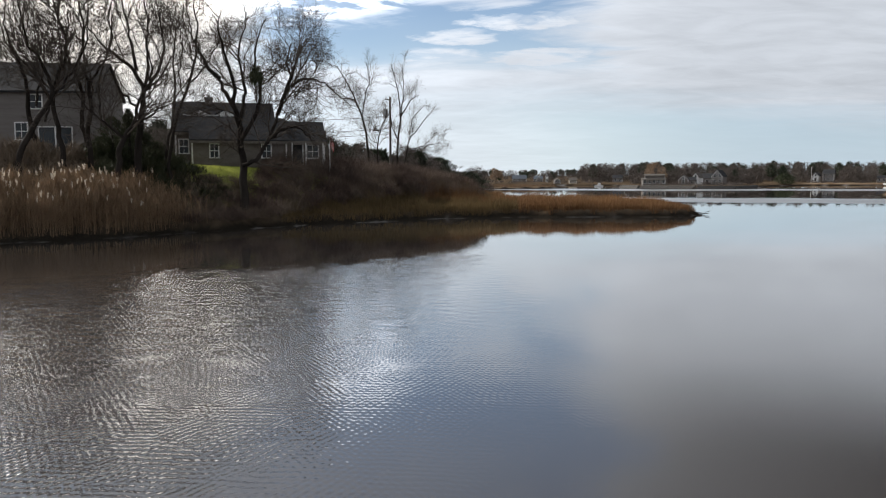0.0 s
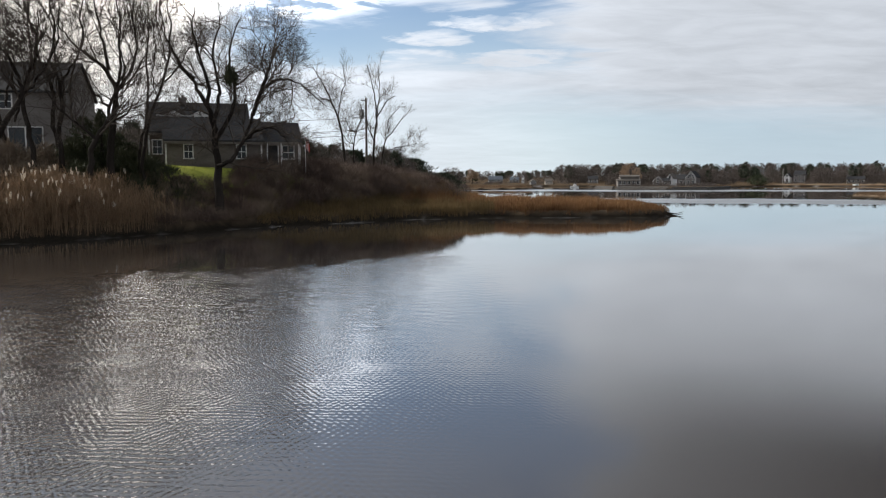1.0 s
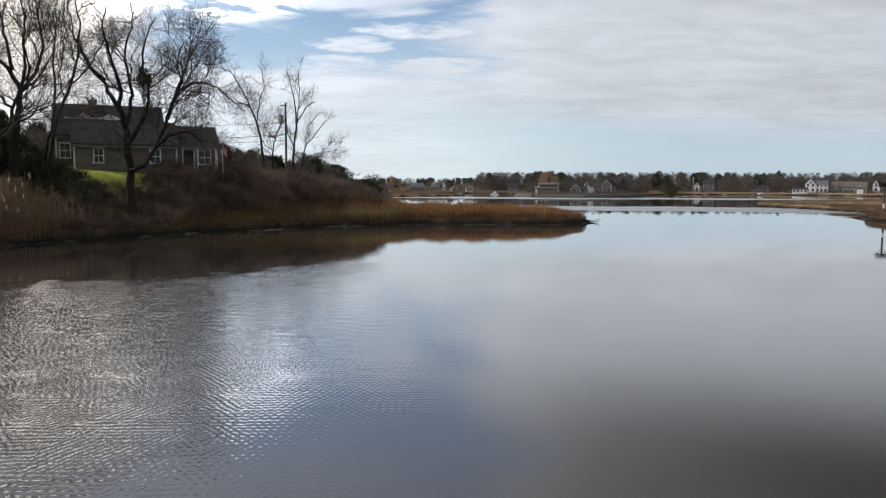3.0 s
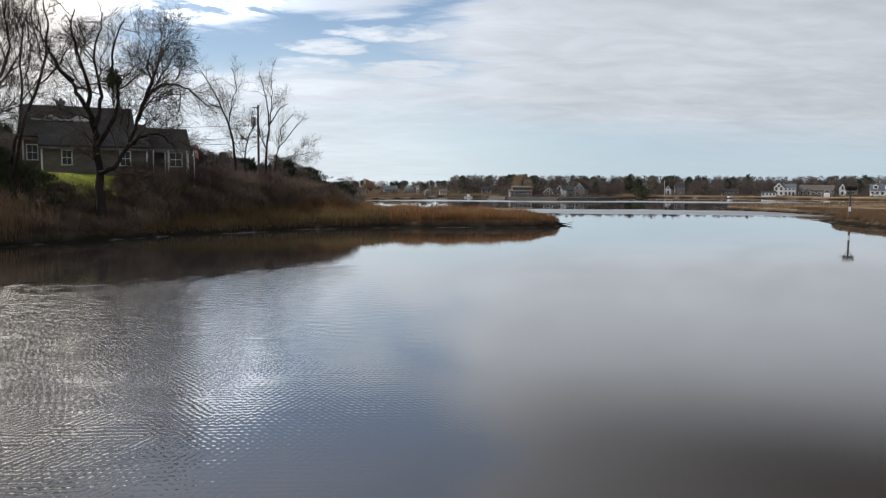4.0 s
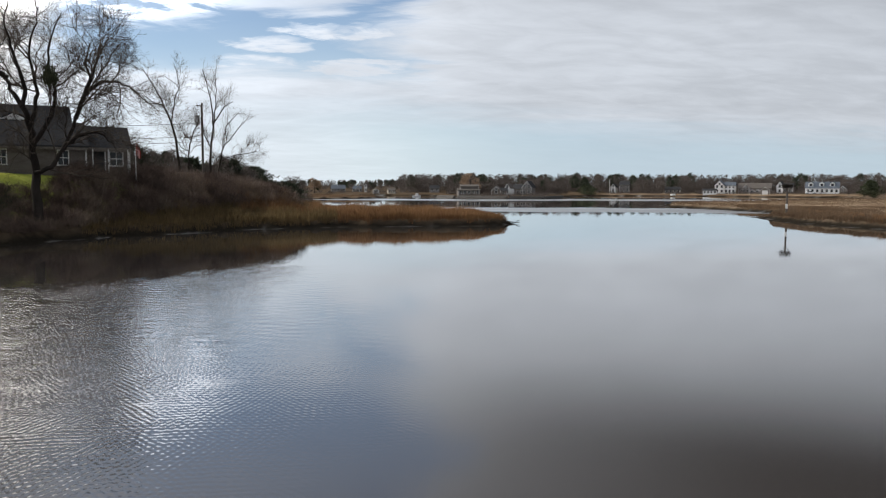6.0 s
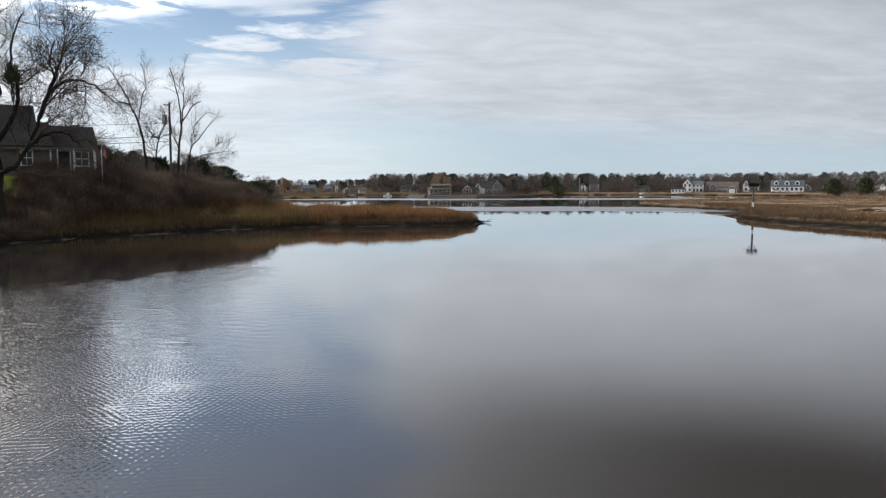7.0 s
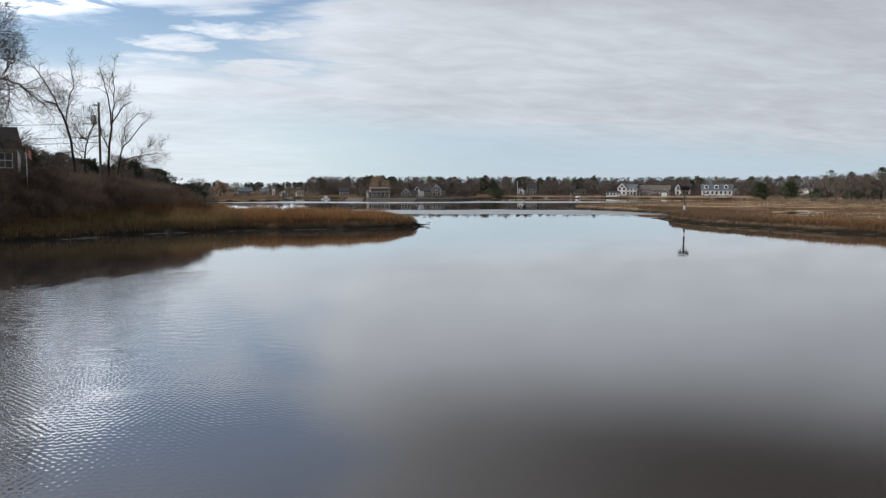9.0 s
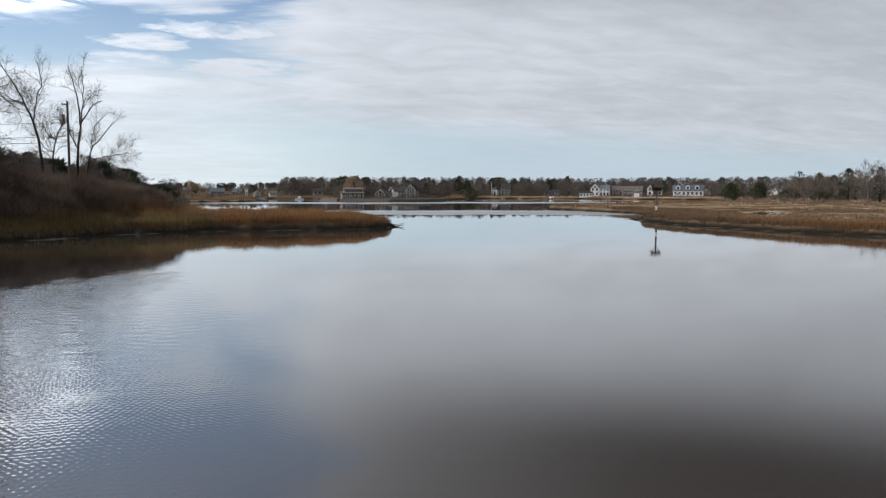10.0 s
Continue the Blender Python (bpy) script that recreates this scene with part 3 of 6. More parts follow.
def wander(rng, start, way, length, steps, crook, lift):
    """A crooked path that bends a little upward."""
    pts, p, w = [np.array(start, float)], np.array(start, float), np.array(way, float)
    for _ in range(steps):
        w = w + rng.normal(0, crook, 3) + np.array([0, 0, lift])
        w /= np.linalg.norm(w)
        p = p + w * length / steps
        pts.append(p)
    return np.array(pts)


def shoots(rng, soup, paths, radius, count, length, spec, steps, sides, bare=0.2):
    """Side shoots on many paths at once (an array of equal paths): crooked tapered tubes. Returns the shoots' own paths and radii."""
    m, n = len(paths), paths.shape[1]
    src = np.repeat(np.arange(m), rng.poisson(count, m) + 1)
    k = len(src)
    f = rng.uniform(bare, 0.999, k) * (n - 1)
    i = f.astype(int)
    a, b = paths[src, i], paths[src, i + 1]
    p = a + (b - a) * (f - i)[:, None]
    t = (b - a) / (np.linalg.norm(b - a, axis=1, keepdims=True) + 1e-9)
    side = rng.normal(0, 1, (k, 3))
    side -= t * (side * t).sum(1, keepdims=True)
    side /= np.linalg.norm(side, axis=1, keepdims=True) + 1e-9
    spread = rng.uniform(0.45, 1.15, k)[:, None]
    w = t * np.cos(spread) + side * np.sin(spread)
    w[:, 2] += spec["lift"]
    ln = length * rng.uniform(0.55, 1.3, k) * (1.15 - 0.45 * f / (n - 1))
    out = [p]
    for _ in range(steps):
        w = w + rng.normal(0, spec["crook"], (k, 3))
        w[:, 2] += spec["lift"] * 0.35
        w /= np.linalg.norm(w, axis=1, keepdims=True)
        p = p + w * (ln / steps)[:, None]
        out.append(p)
    path = np.stack(out, 1)
    r = np.maximum(spec["finest"], np.minimum(radius[src] * 0.62 * (1 - 0.45 * f / (n - 1)), spec["thickest"] * length / 2.9))
    taper = np.linspace(1, 0.4, steps + 1)[None, :]
    rad = np.maximum(r[:, None] * taper, spec["finest"] * 0.7)
    u = np.cross(w, np.array([0.31, 0.87, 0.38]))
    u /= np.linalg.norm(u, axis=1, keepdims=True) + 1e-9
    v = np.cross(w, u)
    ang = np.arange(sides) * 2 * np.pi / sides
    ring = u[:, None, :] * np.cos(ang)[None, :, None] + v[:, None, :] * np.sin(ang)[None, :, None]
    verts = path[:, :, None, :] + ring[:, None, :, :] * rad[:, :, None, None]
    q, s = np.meshgrid(np.arange(steps), np.arange(sides), indexing="ij")
    c, d = (q * sides + s).ravel(), (q * sides + (s + 1) % sides).ravel()
    one = np.concatenate([np.stack([c, d, d + sides], 1), np.stack([c, d + sides, c + sides], 1)])
    tris = (one[None] + (np.arange(k) * (steps + 1) * sides)[:, None, None]).reshape(-1, 3)
    soup.add(verts.reshape(-1, 3), tris)
    return path, r


def sprout(rng, soup, path, r0, spec):
    """Four orders of side wood along one limb."""
    paths, r = path[None], np.array([r0])
    for level, (count, length) in enumerate(zip(spec["counts"], spec["lengths"])):
        paths, r = shoots(rng, soup, paths, r, count, length, spec, (5, 4, 3, 2)[level], 5 if level == 0 else (4 if level == 1 else 3),
                          spec["bare"] if level == 0 else 0.2)


BROAD = dict(counts=[5, 6, 5, 3], lengths=[3.4, 2.3, 1.5, 0.9], crook=0.17, lift=0.13, thickest=0.058, finest=0.009, bare=0.30)
SPARE = dict(BROAD, counts=[4, 4, 4, 2], thickest=0.045)
LIGHT = dict(BROAD, counts=[3, 3, 3, 2], thickest=0.04)
DENSE = dict(BROAD, counts=[7, 7, 5, 3], lengths=[3.3, 2.2, 1.4, 0.8], crook=0.2, lift=0.06)
SLIM = dict(counts=[6, 5, 5], lengths=[2.6, 1.6, 1.0], crook=0.17, lift=0.14, thickest=0.045, finest=0.008, bare=0.35)


def bare_tree(name, label, az, d, z_base, limbs, r_trunk, spec, seed, mat=None, twig=None, group=""):
    """A leafless tree: limbs are given as bends (aside, up) seen square to the bearing; depth and all finer wood grow at random."""
    rng = np.random.default_rng(seed)
    x, y = plan(az, d)
    g = height(x, y)
    ob = thing(name, pose(x, y, g, 0, 0, -az), label, "tree", group)
    lift = z_base - g
    wood, crown = Soup(), Soup()
    for k, limb in enumerate(limbs):
        dep = np.cumsum(rng.normal(0, 0.45, len(limb))) + (0 if k == 0 else rng.normal(0, 0.2))
        dep = dep - dep[0]
        if k == 0:
            dep *= 0.5
        pts = [np.array([px, dep[i], pz + lift]) for i, (px, pz) in enumerate(limb)]
        if k == 0:
            pts = [np.array([pts[0][0] * 0.9, 0, -0.3])] + pts if lift > 0.15 else [np.array([0, 0, -0.3])] + pts[1:]
        pts = np.array(pts)
        # round the bends
        s = np.linspace(0, len(pts) - 1, 3 * len(pts))
        path = np.stack([np.interp(s, np.arange(len(pts)), pts[:, c]) for c in range(3)], 1)
        path[1:-1] = (path[:-2] + 2 * path[1:-1] + path[2:]) / 4
        path[1:-1] += rng.normal(0, 0.05, path[1:-1].shape)
        start = r_trunk if k == 0 else r_trunk * 0.42
        radii = np.linspace(start, 0.035, len(path)) ** 1.0
        if k == 0:
            radii[0:2] *= (1.35, 1.12)
        wood.add(*tube(path, radii, 8))
        sprout(rng, crown, path, start * 0.7, dict(spec, bare=spec["bare"] if k == 0 else 0.05))
    wood.mesh("trunk", mat or M_BARK, ob, True)
    crown.mesh("crown", twig or M_TWIG, ob, True)
    return ob


bare_tree("shore_tree", "large bare tree with a low fork on the bank", -35.56, 66.5, 2.10, [
    [(0, 0), (0, 1.6), (0, 2.9), (-0.1, 4.6), (-0.2, 6.4), (-0.6, 7.6), (-1.4, 8.8), (-1.6, 9.8), (-2.2, 10.4), (-3.2, 10.9)],
    [(-0.7, 7.8), (-0.5, 9.3), (-0.9, 10.7), (-1.3, 12.2), (-1.7, 13.9), (-1.4, 15.1)],
    [(-0.2, 6.4), (0.2, 8.0), (0.3, 9.0), (0, 10.6), (-0.2, 12.3), (0.4, 14.0), (0.6, 15.3)],
    [(-0.1, 5.0), (1.2, 7.1), (1.5, 8.5), (1.4, 9.8), (1.0, 11.5), (1.4, 13.4), (2.1, 14.9)],
    [(0, 2.9), (1.1, 3.4), (2.0, 5.0), (2.5, 6.1), (3.3, 8.3), (4.0, 9.9), (3.6, 11.3), (3.9, 12.6), (4.3, 13.2)],
    [(1.9, 4.7), (2.9, 5.7), (4.0, 6.1), (4.9, 5.8), (5.6, 5.2)],
    [(2.8, 7.0), (3.6, 9.2), (5.1, 10.2), (6.3, 10.0), (7.2, 9.3)],
    [(-1.6, 9.8), (-2.6, 10.6), (-3.1, 11.8), (-3.7, 12.9), (-3.8, 13.9)],
    [(3.3, 8.3), (4.0, 10.3), (4.5, 11.6), (4.9, 12.6)]], 0.42, DENSE, 11)

GROVE = "bare trees of the grove by the reeds"
for az, d, zb, r, limbs in [
    (-49.58, 62.0, 5.70, 0.24, [[(0, 0), (1.3, 2.4), (2.2, 3.7), (2.3, 4.9), (1.7, 6.2), (0.9, 7.4), (0.6, 8.9), (0.4, 11.5)], [(2.2, 3.7), (3.0, 4.9), (3.9, 6.1), (4.6, 7.7), (4.8, 10)]]),
    (-46.98, 63.0, 5.65, 0.22, [[(0, 0), (-0.3, 2.3), (-0.6, 4.1), (0, 5.7), (0.6, 7.4), (0.3, 9.1), (-0.3, 10.9), (0, 12.5)], [(-0.6, 3.7), (-1.5, 5.4), (-2.6, 6.9), (-3.4, 8.0), (-3.8, 10)]]),
    (-45.38, 64.0, 5.69, 0.22, [[(0, 0), (-0.1, 1.9), (0.3, 3.8), (0.1, 5.4), (-0.5, 6.8), (0, 8.7), (-0.3, 10.7), (-0.5, 12.1)], [(0.1, 5.2), (1.0, 6.4), (1.8, 8.1), (1.6, 10.0), (2.1, 11.9)]]),
    (-42.50, 65.0, 5.49, 0.33, [[(0, 0), (0.2, 1.7), (0.5, 3.5), (0.7, 5.2), (0, 6.8), (-1.2, 7.8), (-2.3, 8.6), (-3.3, 10.2)], [(0.6, 4.7), (1.1, 6.7), (0.9, 8.3), (1.2, 10.1), (0.8, 12.4)],
                                [(0.7, 5.2), (1.8, 6.7), (2.3, 8.4), (1.9, 10.3), (2.2, 12.5)], [(0.2, 6.6), (-0.1, 8.5), (-0.4, 10.2), (-0.8, 12.5)]]),
    (-43.74, 62.5, 5.66, 0.25, [[(0, 0), (0.5, 1.2), (1.3, 2.4), (1.5, 3.8), (2.3, 5.0), (3.7, 6.0)], [(1.4, 3.6), (0.3, 4.7), (-0.1, 6.0)], [(1.3, 2.4), (2.4, 2.8), (3.2, 3.6), (4.0, 3.9)],
                                [(0.5, 1.2), (-0.8, 2.4), (-1.9, 3.3), (-2.6, 4.6)], [(2.3, 5.0), (2.7, 6.4), (2.3, 7.8)]]),
    (-40.67, 67.0, 6.10, 0.13, [[(0, 0), (0.6, 2.4), (0.9, 5.0), (0.7, 7.0), (1.1, 9.3), (0.5, 11.1), (0.7, 12.9)]]),
    (-40.46, 66.0, 5.81, 0.15, [[(0, 0), (0.8, 3.4), (1.6, 5.2), (2.2, 7.8), (2.5, 9.8), (2.1, 11.8), (2.4, 13.3)], [(1.3, 4.4), (0.9, 6.2), (1.2, 8.0), (1.1, 10.2)],
                                [(1.8, 5.7), (3.2, 7.3), (4.0, 8.9)]]),
    (-53.5, 63.0, 5.6, 0.25, [[(0, 0), (0.3, 3), (0.8, 6), (0.5, 9), (0.9, 12.5)], [(0.5, 4), (1.8, 6.5), (2.6, 9.5)]]),
]:
    bare_tree("grove_tree", "bare crooked tree above the reeds", az, d, zb, limbs, r, BROAD if az < -43 else SPARE, int(-az * 100), group=GROVE)



def many_stems(seed, stems, tall, spread):
    """Wavy stems that fan up from one foot."""
    rng = np.random.default_rng(seed)
    limbs = []
    for k in range(stems):
        out = spread * ((k + 0.5) / stems - 0.5) * 2 + rng.normal(0, 0.3)
        z = np.linspace(0 if k == 0 else tall * rng.uniform(0.12, 0.3), tall * rng.uniform(0.85, 1.05), 8)
        x = out * (z / tall) ** 0.8 + 0.32 * np.sin(z * rng.uniform(0.7, 1.1) + rng.uniform(0, 6)) * np.minimum(1, z / 2.5)
        limbs.append([(float(p), float(q)) for p, q in zip(x, z)])
    return limbs


for k, (az, d, tall, stems, spread, r) in enumerate([(-51.6, 66.0, 11.0, 3, 2.6, 0.2), (-48.2, 67.0, 11.5, 3, 2.6, 0.22), (-45.2, 68.5, 12.0, 3, 2.6, 0.22)]):
    bare_tree("grove_tree", "bare wavy-stemmed tree above the reeds", az, d, height(*plan(az, d)), many_stems(500 + k, stems, tall, spread), r, LIGHT, 520 + k, group=GROVE)

for az, d, zb, r, limbs in [
    (-26.72, 108, 6.12, 0.20, [[(0, 0), (-0.5, 4.8), (-1.4, 7.1), (-2.1, 9.1), (-3.4, 11.3), (-4.2, 12.9)], [(-0.9, 5.9), (-0.5, 9.1), (0.2, 10.9), (-0.3, 13.2)], [(-1.8, 8.1), (-3.2, 8.7), (-4.0, 9.3)]]),
    (-26.15, 107, 6.11, 0.14, [[(0, 0), (0.1, 2.7), (0.6, 4.8), (1.4, 6.5)], [(0.4, 3.7), (-0.6, 4.7), (-1.0, 5.7)], [(0.1, 2.4), (-0.8, 2.7), (-2.0, 5.0)]]),
    (-24.74, 108, 5.46, 0.20, [[(0, 0), (0.1, 2.8), (0.5, 6.3), (0.4, 8.7), (0, 11.0), (-0.7, 13.7)], [(0.5, 6.3), (0.9, 10.1), (0.9, 13.8)], [(0.2, 3.5), (-0.6, 5.2), (-1.0, 7.6)], [(0.5, 6.6), (2.0, 9.1), (3.0, 9.5)]]),
    (-24.18, 106, 5.44, 0.13, [[(0, 0), (0.2, 1.7), (0.5, 3.4), (2.1, 5.5), (3.1, 6.9)], [(0.1, 1.7), (1.4, 2.4), (3.0, 2.8), (4.8, 3.2)], [(1.1, 4.3), (0.9, 6.2), (2.5, 7.9)]]),
]:
    bare_tree("slim_tree", "slender bare tree beside the utility pole", az, d, zb, limbs, r, SLIM, int(-az * 100), M_BARK, M_TWIG,
              group="slim bare trees by the pole")


# ------------------------------------------------ grasses, reeds and thickets
def scatter(rng, n, az0, az1, d0, d1):
    """n places spread evenly over a sector of the plan."""
    az = np.radians(rng.uniform(az0, az1, n))
    d = np.sqrt(rng.uniform(d0 * d0, d1 * d1, n))
    return d * np.sin(az), d * np.cos(az)


def blades(rng, x, y, z, h, w, lean):
    """One bent, pointed blade for each place: four corners, two triangles."""
    n = len(x)
    turn, way = rng.uniform(0, 6.283, n), rng.uniform(0, 6.283, n)
    lx, ly = np.cos(way) * lean * h, np.sin(way) * lean * h
    ux, uy = np.cos(turn) * w / 2, np.sin(turn) * w / 2
    base = np.stack([x, y, z - 0.06], 1)
    mid = np.stack([x + lx * 0.35, y + ly * 0.35, z + h * 0.6], 1)
    tip = np.stack([x + lx, y + ly, z + h * (1 - 0.3 * lean)], 1)
    off = np.stack([ux, uy, np.zeros(n)], 1)
    verts = np.stack([base - off, base + off, mid + off * 0.8, mid - off * 0.8, tip], 1).reshape(-1, 3)
    k = np.arange(n)[:, None] * 5
    tris = np.concatenate([k + np.array([0, 1, 2]), k + np.array([0, 2, 3]), k + np.array([3, 2, 4])])
    return verts, tris


def spikes(rng, x, y, z, h, w, lean):
    """One straight pointed blade for each place: a single triangle."""
    n = len(x)
    turn, way = rng.uniform(0, 6.283, n), rng.uniform(0, 6.283, n)
    base = np.stack([x, y, z - 0.06], 1)
    off = np.stack([np.cos(turn) * w / 2, np.sin(turn) * w / 2, np.zeros(n)], 1)
    tip = np.stack([x + np.cos(way) * lean * h, y + np.sin(way) * lean * h, z + h * (1 - 0.3 * lean)], 1)
    verts = np.stack([base - off, base + off, tip], 1).reshape(-1, 3)
    return verts, np.arange(3 * n).reshape(-1, 3)


def land_inset(poly, x, y):
    return inside(poly, x, y) + 0.5 * waver(x, y, 9.0) + 0.25 * waver(x, y, 3.1, 2.0)


def build_spit_grass():
    rng = np.random.default_rng(21)
    x, y = scatter(rng, 330000, -33, -3.5, 64, 120)
    s = land_inset(LEFT_BANK, x, y)
    az = np.degrees(np.arctan2(x, y))
    h, mud, lawn, marsh = lie(x, y)
    hill = np.interp(az, [-40, -30, -24, -19, -16], [7.0, 6.0, 9.0, 12.0, 60.0])
    keep = (s > np.interp(az, [-20, -15], [0.7, 0.9]) + 0.3 * waver(x, y, 2.3, 4.0)) & (s < hill) & (rng.uniform(0, 1, len(x)) < np.where(s < 9, 1.0, 0.45))
    x, y, h, s, az = x[keep], y[keep], h[keep], s[keep], az[keep]
    clump = 0.5 + 0.5 * waver(x, y, 4.3, 1.0)
    tall = (0.55 + 0.55 * rng.uniform(0, 1, len(x))) * (0.75 + 0.5 * clump) * np.where(s < 2.2, 0.75, 1.0)
    tall *= np.interp(az, [-34, -27, -22, -17, -11, -7, -4.5], [0.5, 0.75, 1.15, 1.45, 1.45, 1.2, 0.7])
    green = (az < -21 + 5 * waver(x, y, 12.0)) | ((s < 3.0) & (az < -16))
    for name, mat, sel, label in (("spit_grass", M_RUST, ~green, "rust-gold marsh grass covering the low spit"),
                                  ("shore_sedge", M_SEDGE, green, "dull green sedge and grass along the bank's foot")):
        v, t = blades(rng, x[sel], y[sel], h[sel], tall[sel], rng.uniform(0.022, 0.05, sel.sum()), rng.uniform(0.05, 0.55, sel.sum()))
        tagged(np_mesh(name, v, t, mat), label, "grass", kind="stuff")


def build_right_grass():
    rng = np.random.default_rng(22)
    x1, y1 = scatter(rng, 170000, 12, 44, 66, 150)
    x2, y2 = scatter(rng, 200000, 5, 46, 125, 330)
    x3, y3 = scatter(rng, 200000, 12, 34, 68, 125)
    rim = inside(RIGHT_MARSH, x3, y3)
    rim = (rim > 0.8) & (rim < 5.0)
    x, y = np.concatenate([x1, x2, x3[rim]]), np.concatenate([y1, y2, y3[rim]])
    s = inside(RIGHT_MARSH, x, y) + (0.5 * waver(x, y, 9.0) + 0.25 * waver(x, y, 3.1, 2.0)) * 1.3
    pond = inside(POND, x, y)
    h, mud, lawn, marsh = lie(x, y)
    patch = waver(x, y, 31.0, 0.7) + 0.6 * waver(x, y, 11.0, 3.0)
    low = smoothstep(0.1, 0.9, patch)
    keep = (s > 2.35 + 0.35 * waver(x, y, 3.2, 1.0)) & (pond < -0.6) & (creek(x, y) < 0.5) & (rng.uniform(0, 1, len(x)) < np.where(s > 8, 0.75 - 0.5 * low, 1.0))
    x, y, h, s, low = x[keep], y[keep], h[keep], s[keep], low[keep]
    d = np.hypot(x, y)
    tall = rng.uniform(0.35, 0.75, len(x)) * (1 - 0.4 * low * (s > 6)) * np.interp(s, [0, 4, 9, 14], [0.6, 0.95, 0.6, 0.30]) * (1 + 0.25 * waver(x, y, 5.0))
    soup, near = Soup(), d < 118
    rim = near & (s < 9 + 4 * waver(x, y, 7.0)) & (rng.uniform(0, 1, len(x)) < 0.7 * smoothstep(0.30, 0.52, x / y + 0.06 * waver(x, y, 8.0)))
    tall = tall * np.where(rim, 1.45, 1.0)
    near = near & ~rim
    v, t = blades(rng, x[rim], y[rim], h[rim], tall[rim], rng.uniform(0.025, 0.05, rim.sum()), rng.uniform(0.05, 0.6, rim.sum()))
    tagged(np_mesh("marsh_grass", v, t, M_RUST), "tall rust-brown cordgrass along the marsh's edge", "grass", kind="stuff")
    soup.add(*blades(rng, x[near], y[near], h[near], tall[near], rng.uniform(0.025, 0.05, near.sum()), rng.uniform(0.05, 0.6, near.sum())))
    far = ~near & ~rim
    soup.add(*spikes(rng, x[far], y[far], h[far], tall[far], rng.uniform(0.04, 0.07, far.sum()) * np.interp(d[far], [100, 300], [1, 2.4]), rng.uniform(0.05, 0.6, far.sum())))
    tagged(soup.mesh("marsh_grass", M_MARSH), "golden-brown marsh grass on the flat beyond the channel", "grass", kind="stuff")


def build_far_grass():
    rng = np.random.default_rng(23)
    x, y = scatter(rng, 60000, -30, -11, 225, 335)
    s = inside(FAR_MARSH, x, y)
    keep = s > 1.5
    x, y = x[keep], y[keep]
    h = lie(x, y)[0]
    v, t = spikes(rng, x, y, h, rng.uniform(0.4, 0.9, len(x)), rng.uniform(0.08, 0.14, len(x)), rng.uniform(0.05, 0.5, len(x)))
    tagged(np_mesh("far_marsh_grass", v, t, M_MARSH), "brown marsh grass on the low island across the water", "grass", kind="stuff")


def build_lawn():
    rng = np.random.default_rng(24)
    x, y = scatter(rng, 90000, -42, -29.5, 65, 80)
    h, mud, lawn, marsh = lie(x, y)
    keep = (lawn > 0.5) & (inside(LEFT_BANK, x, y) > 5.0)
    x, y, h = x[keep], y[keep], h[keep]
    v, t = spikes(rng, x, y, h, rng.uniform(0.05, 0.11, len(x)), rng.uniform(0.012, 0.022, len(x)), rng.uniform(0.1, 0.6, len(x)))
    tagged(np_mesh("lawn_grass", v, t, M_LAWN), "bright green mown lawn in front of the cottage", "grass", kind="stuff")


def build_reeds():
    """Common reed: a stalk, drooping leaves and a pale plume for each plant."""
    rng = np.random.default_rng(25)
    x, y = scatter(rng, 30000, -60, -36.6, 54, 68)
    s = land_inset(LEFT_BANK, x, y)
    az = np.degrees(np.arctan2(x, y))
    edge = np.interp(az, [-60, -44, -40, -37], [5.5, 5.0, 3.4, 1.8]) + 0.8 * waver(x, y, 3.7)
    keep = (s > 0.7) & (s < edge) & (rng.uniform(0, 1, len(x)) < np.interp(az, [-43, -40, -38.3], [1.0, 0.45, 0.03]))
    x, y, s, az = x[keep], y[keep], s[keep], az[keep]
    h = lie(x, y)[0]
    top = np.interp(az, [-60, -46, -42, -39, -37], [3.2, 3.2, 2.8, 2.2, 1.6])
    tall = (top * rng.uniform(0.62, 1.0, len(x)) + 0.35 * waver(x, y, 2.9, 1.0)) * np.where(s < 1.5, 0.85, 1.0)
    tall = np.minimum(tall, np.maximum(1.2, 4.45 + 0.28 * rng.normal(0, 1, len(x)) - h))
    lean = rng.uniform(0.02, 0.16, len(x))
    v, t = blades(rng, x, y, h, tall, rng.uniform(0.016, 0.028, len(x)), lean)
    soup = Soup()
    soup.add(v, t)
    for k in range(4):
        f = rng.uniform(0.25, 0.9, len(x))
        vv, tt = blades(rng, x + rng.normal(0, 0.03, len(x)), y + rng.normal(0, 0.03, len(x)), h + tall * f, rng.uniform(0.35, 0.65, len(x)),
                        rng.uniform(0.018, 0.035, len(x)), rng.uniform(0.5, 1.3, len(x)))
        soup.add(vv, tt)
    tagged(soup.mesh("reed_bed", M_REED), "dense tan common reeds at the water's edge", "reeds", kind="stuff")
    # plumes on the taller plants
    sel = (rng.uniform(0, 1, len(x)) < np.where(az < -44, 0.026, 0.013)) & (az < -38.5) & (tall > 1.9)
    px, py, pz = x[sel], y[sel], (h + tall)[sel] - 0.12
    plume = Soup()
    for k in range(9):
        vv, tt = blades(rng, px + rng.normal(0, 0.02, len(px)), py + rng.normal(0, 0.02, len(px)), pz + rng.uniform(0, 0.22, len(px)),
                        rng.uniform(0.16, 0.28, len(px)), rng.uniform(0.03, 0.055, len(px)), rng.uniform(0.1, 0.8, len(px)))
        plume.add(vv, tt)
    tagged(plume.mesh("reed_plumes", M_PLUME), "pale feathery plumes over the reed bed", "reeds", kind="stuff")


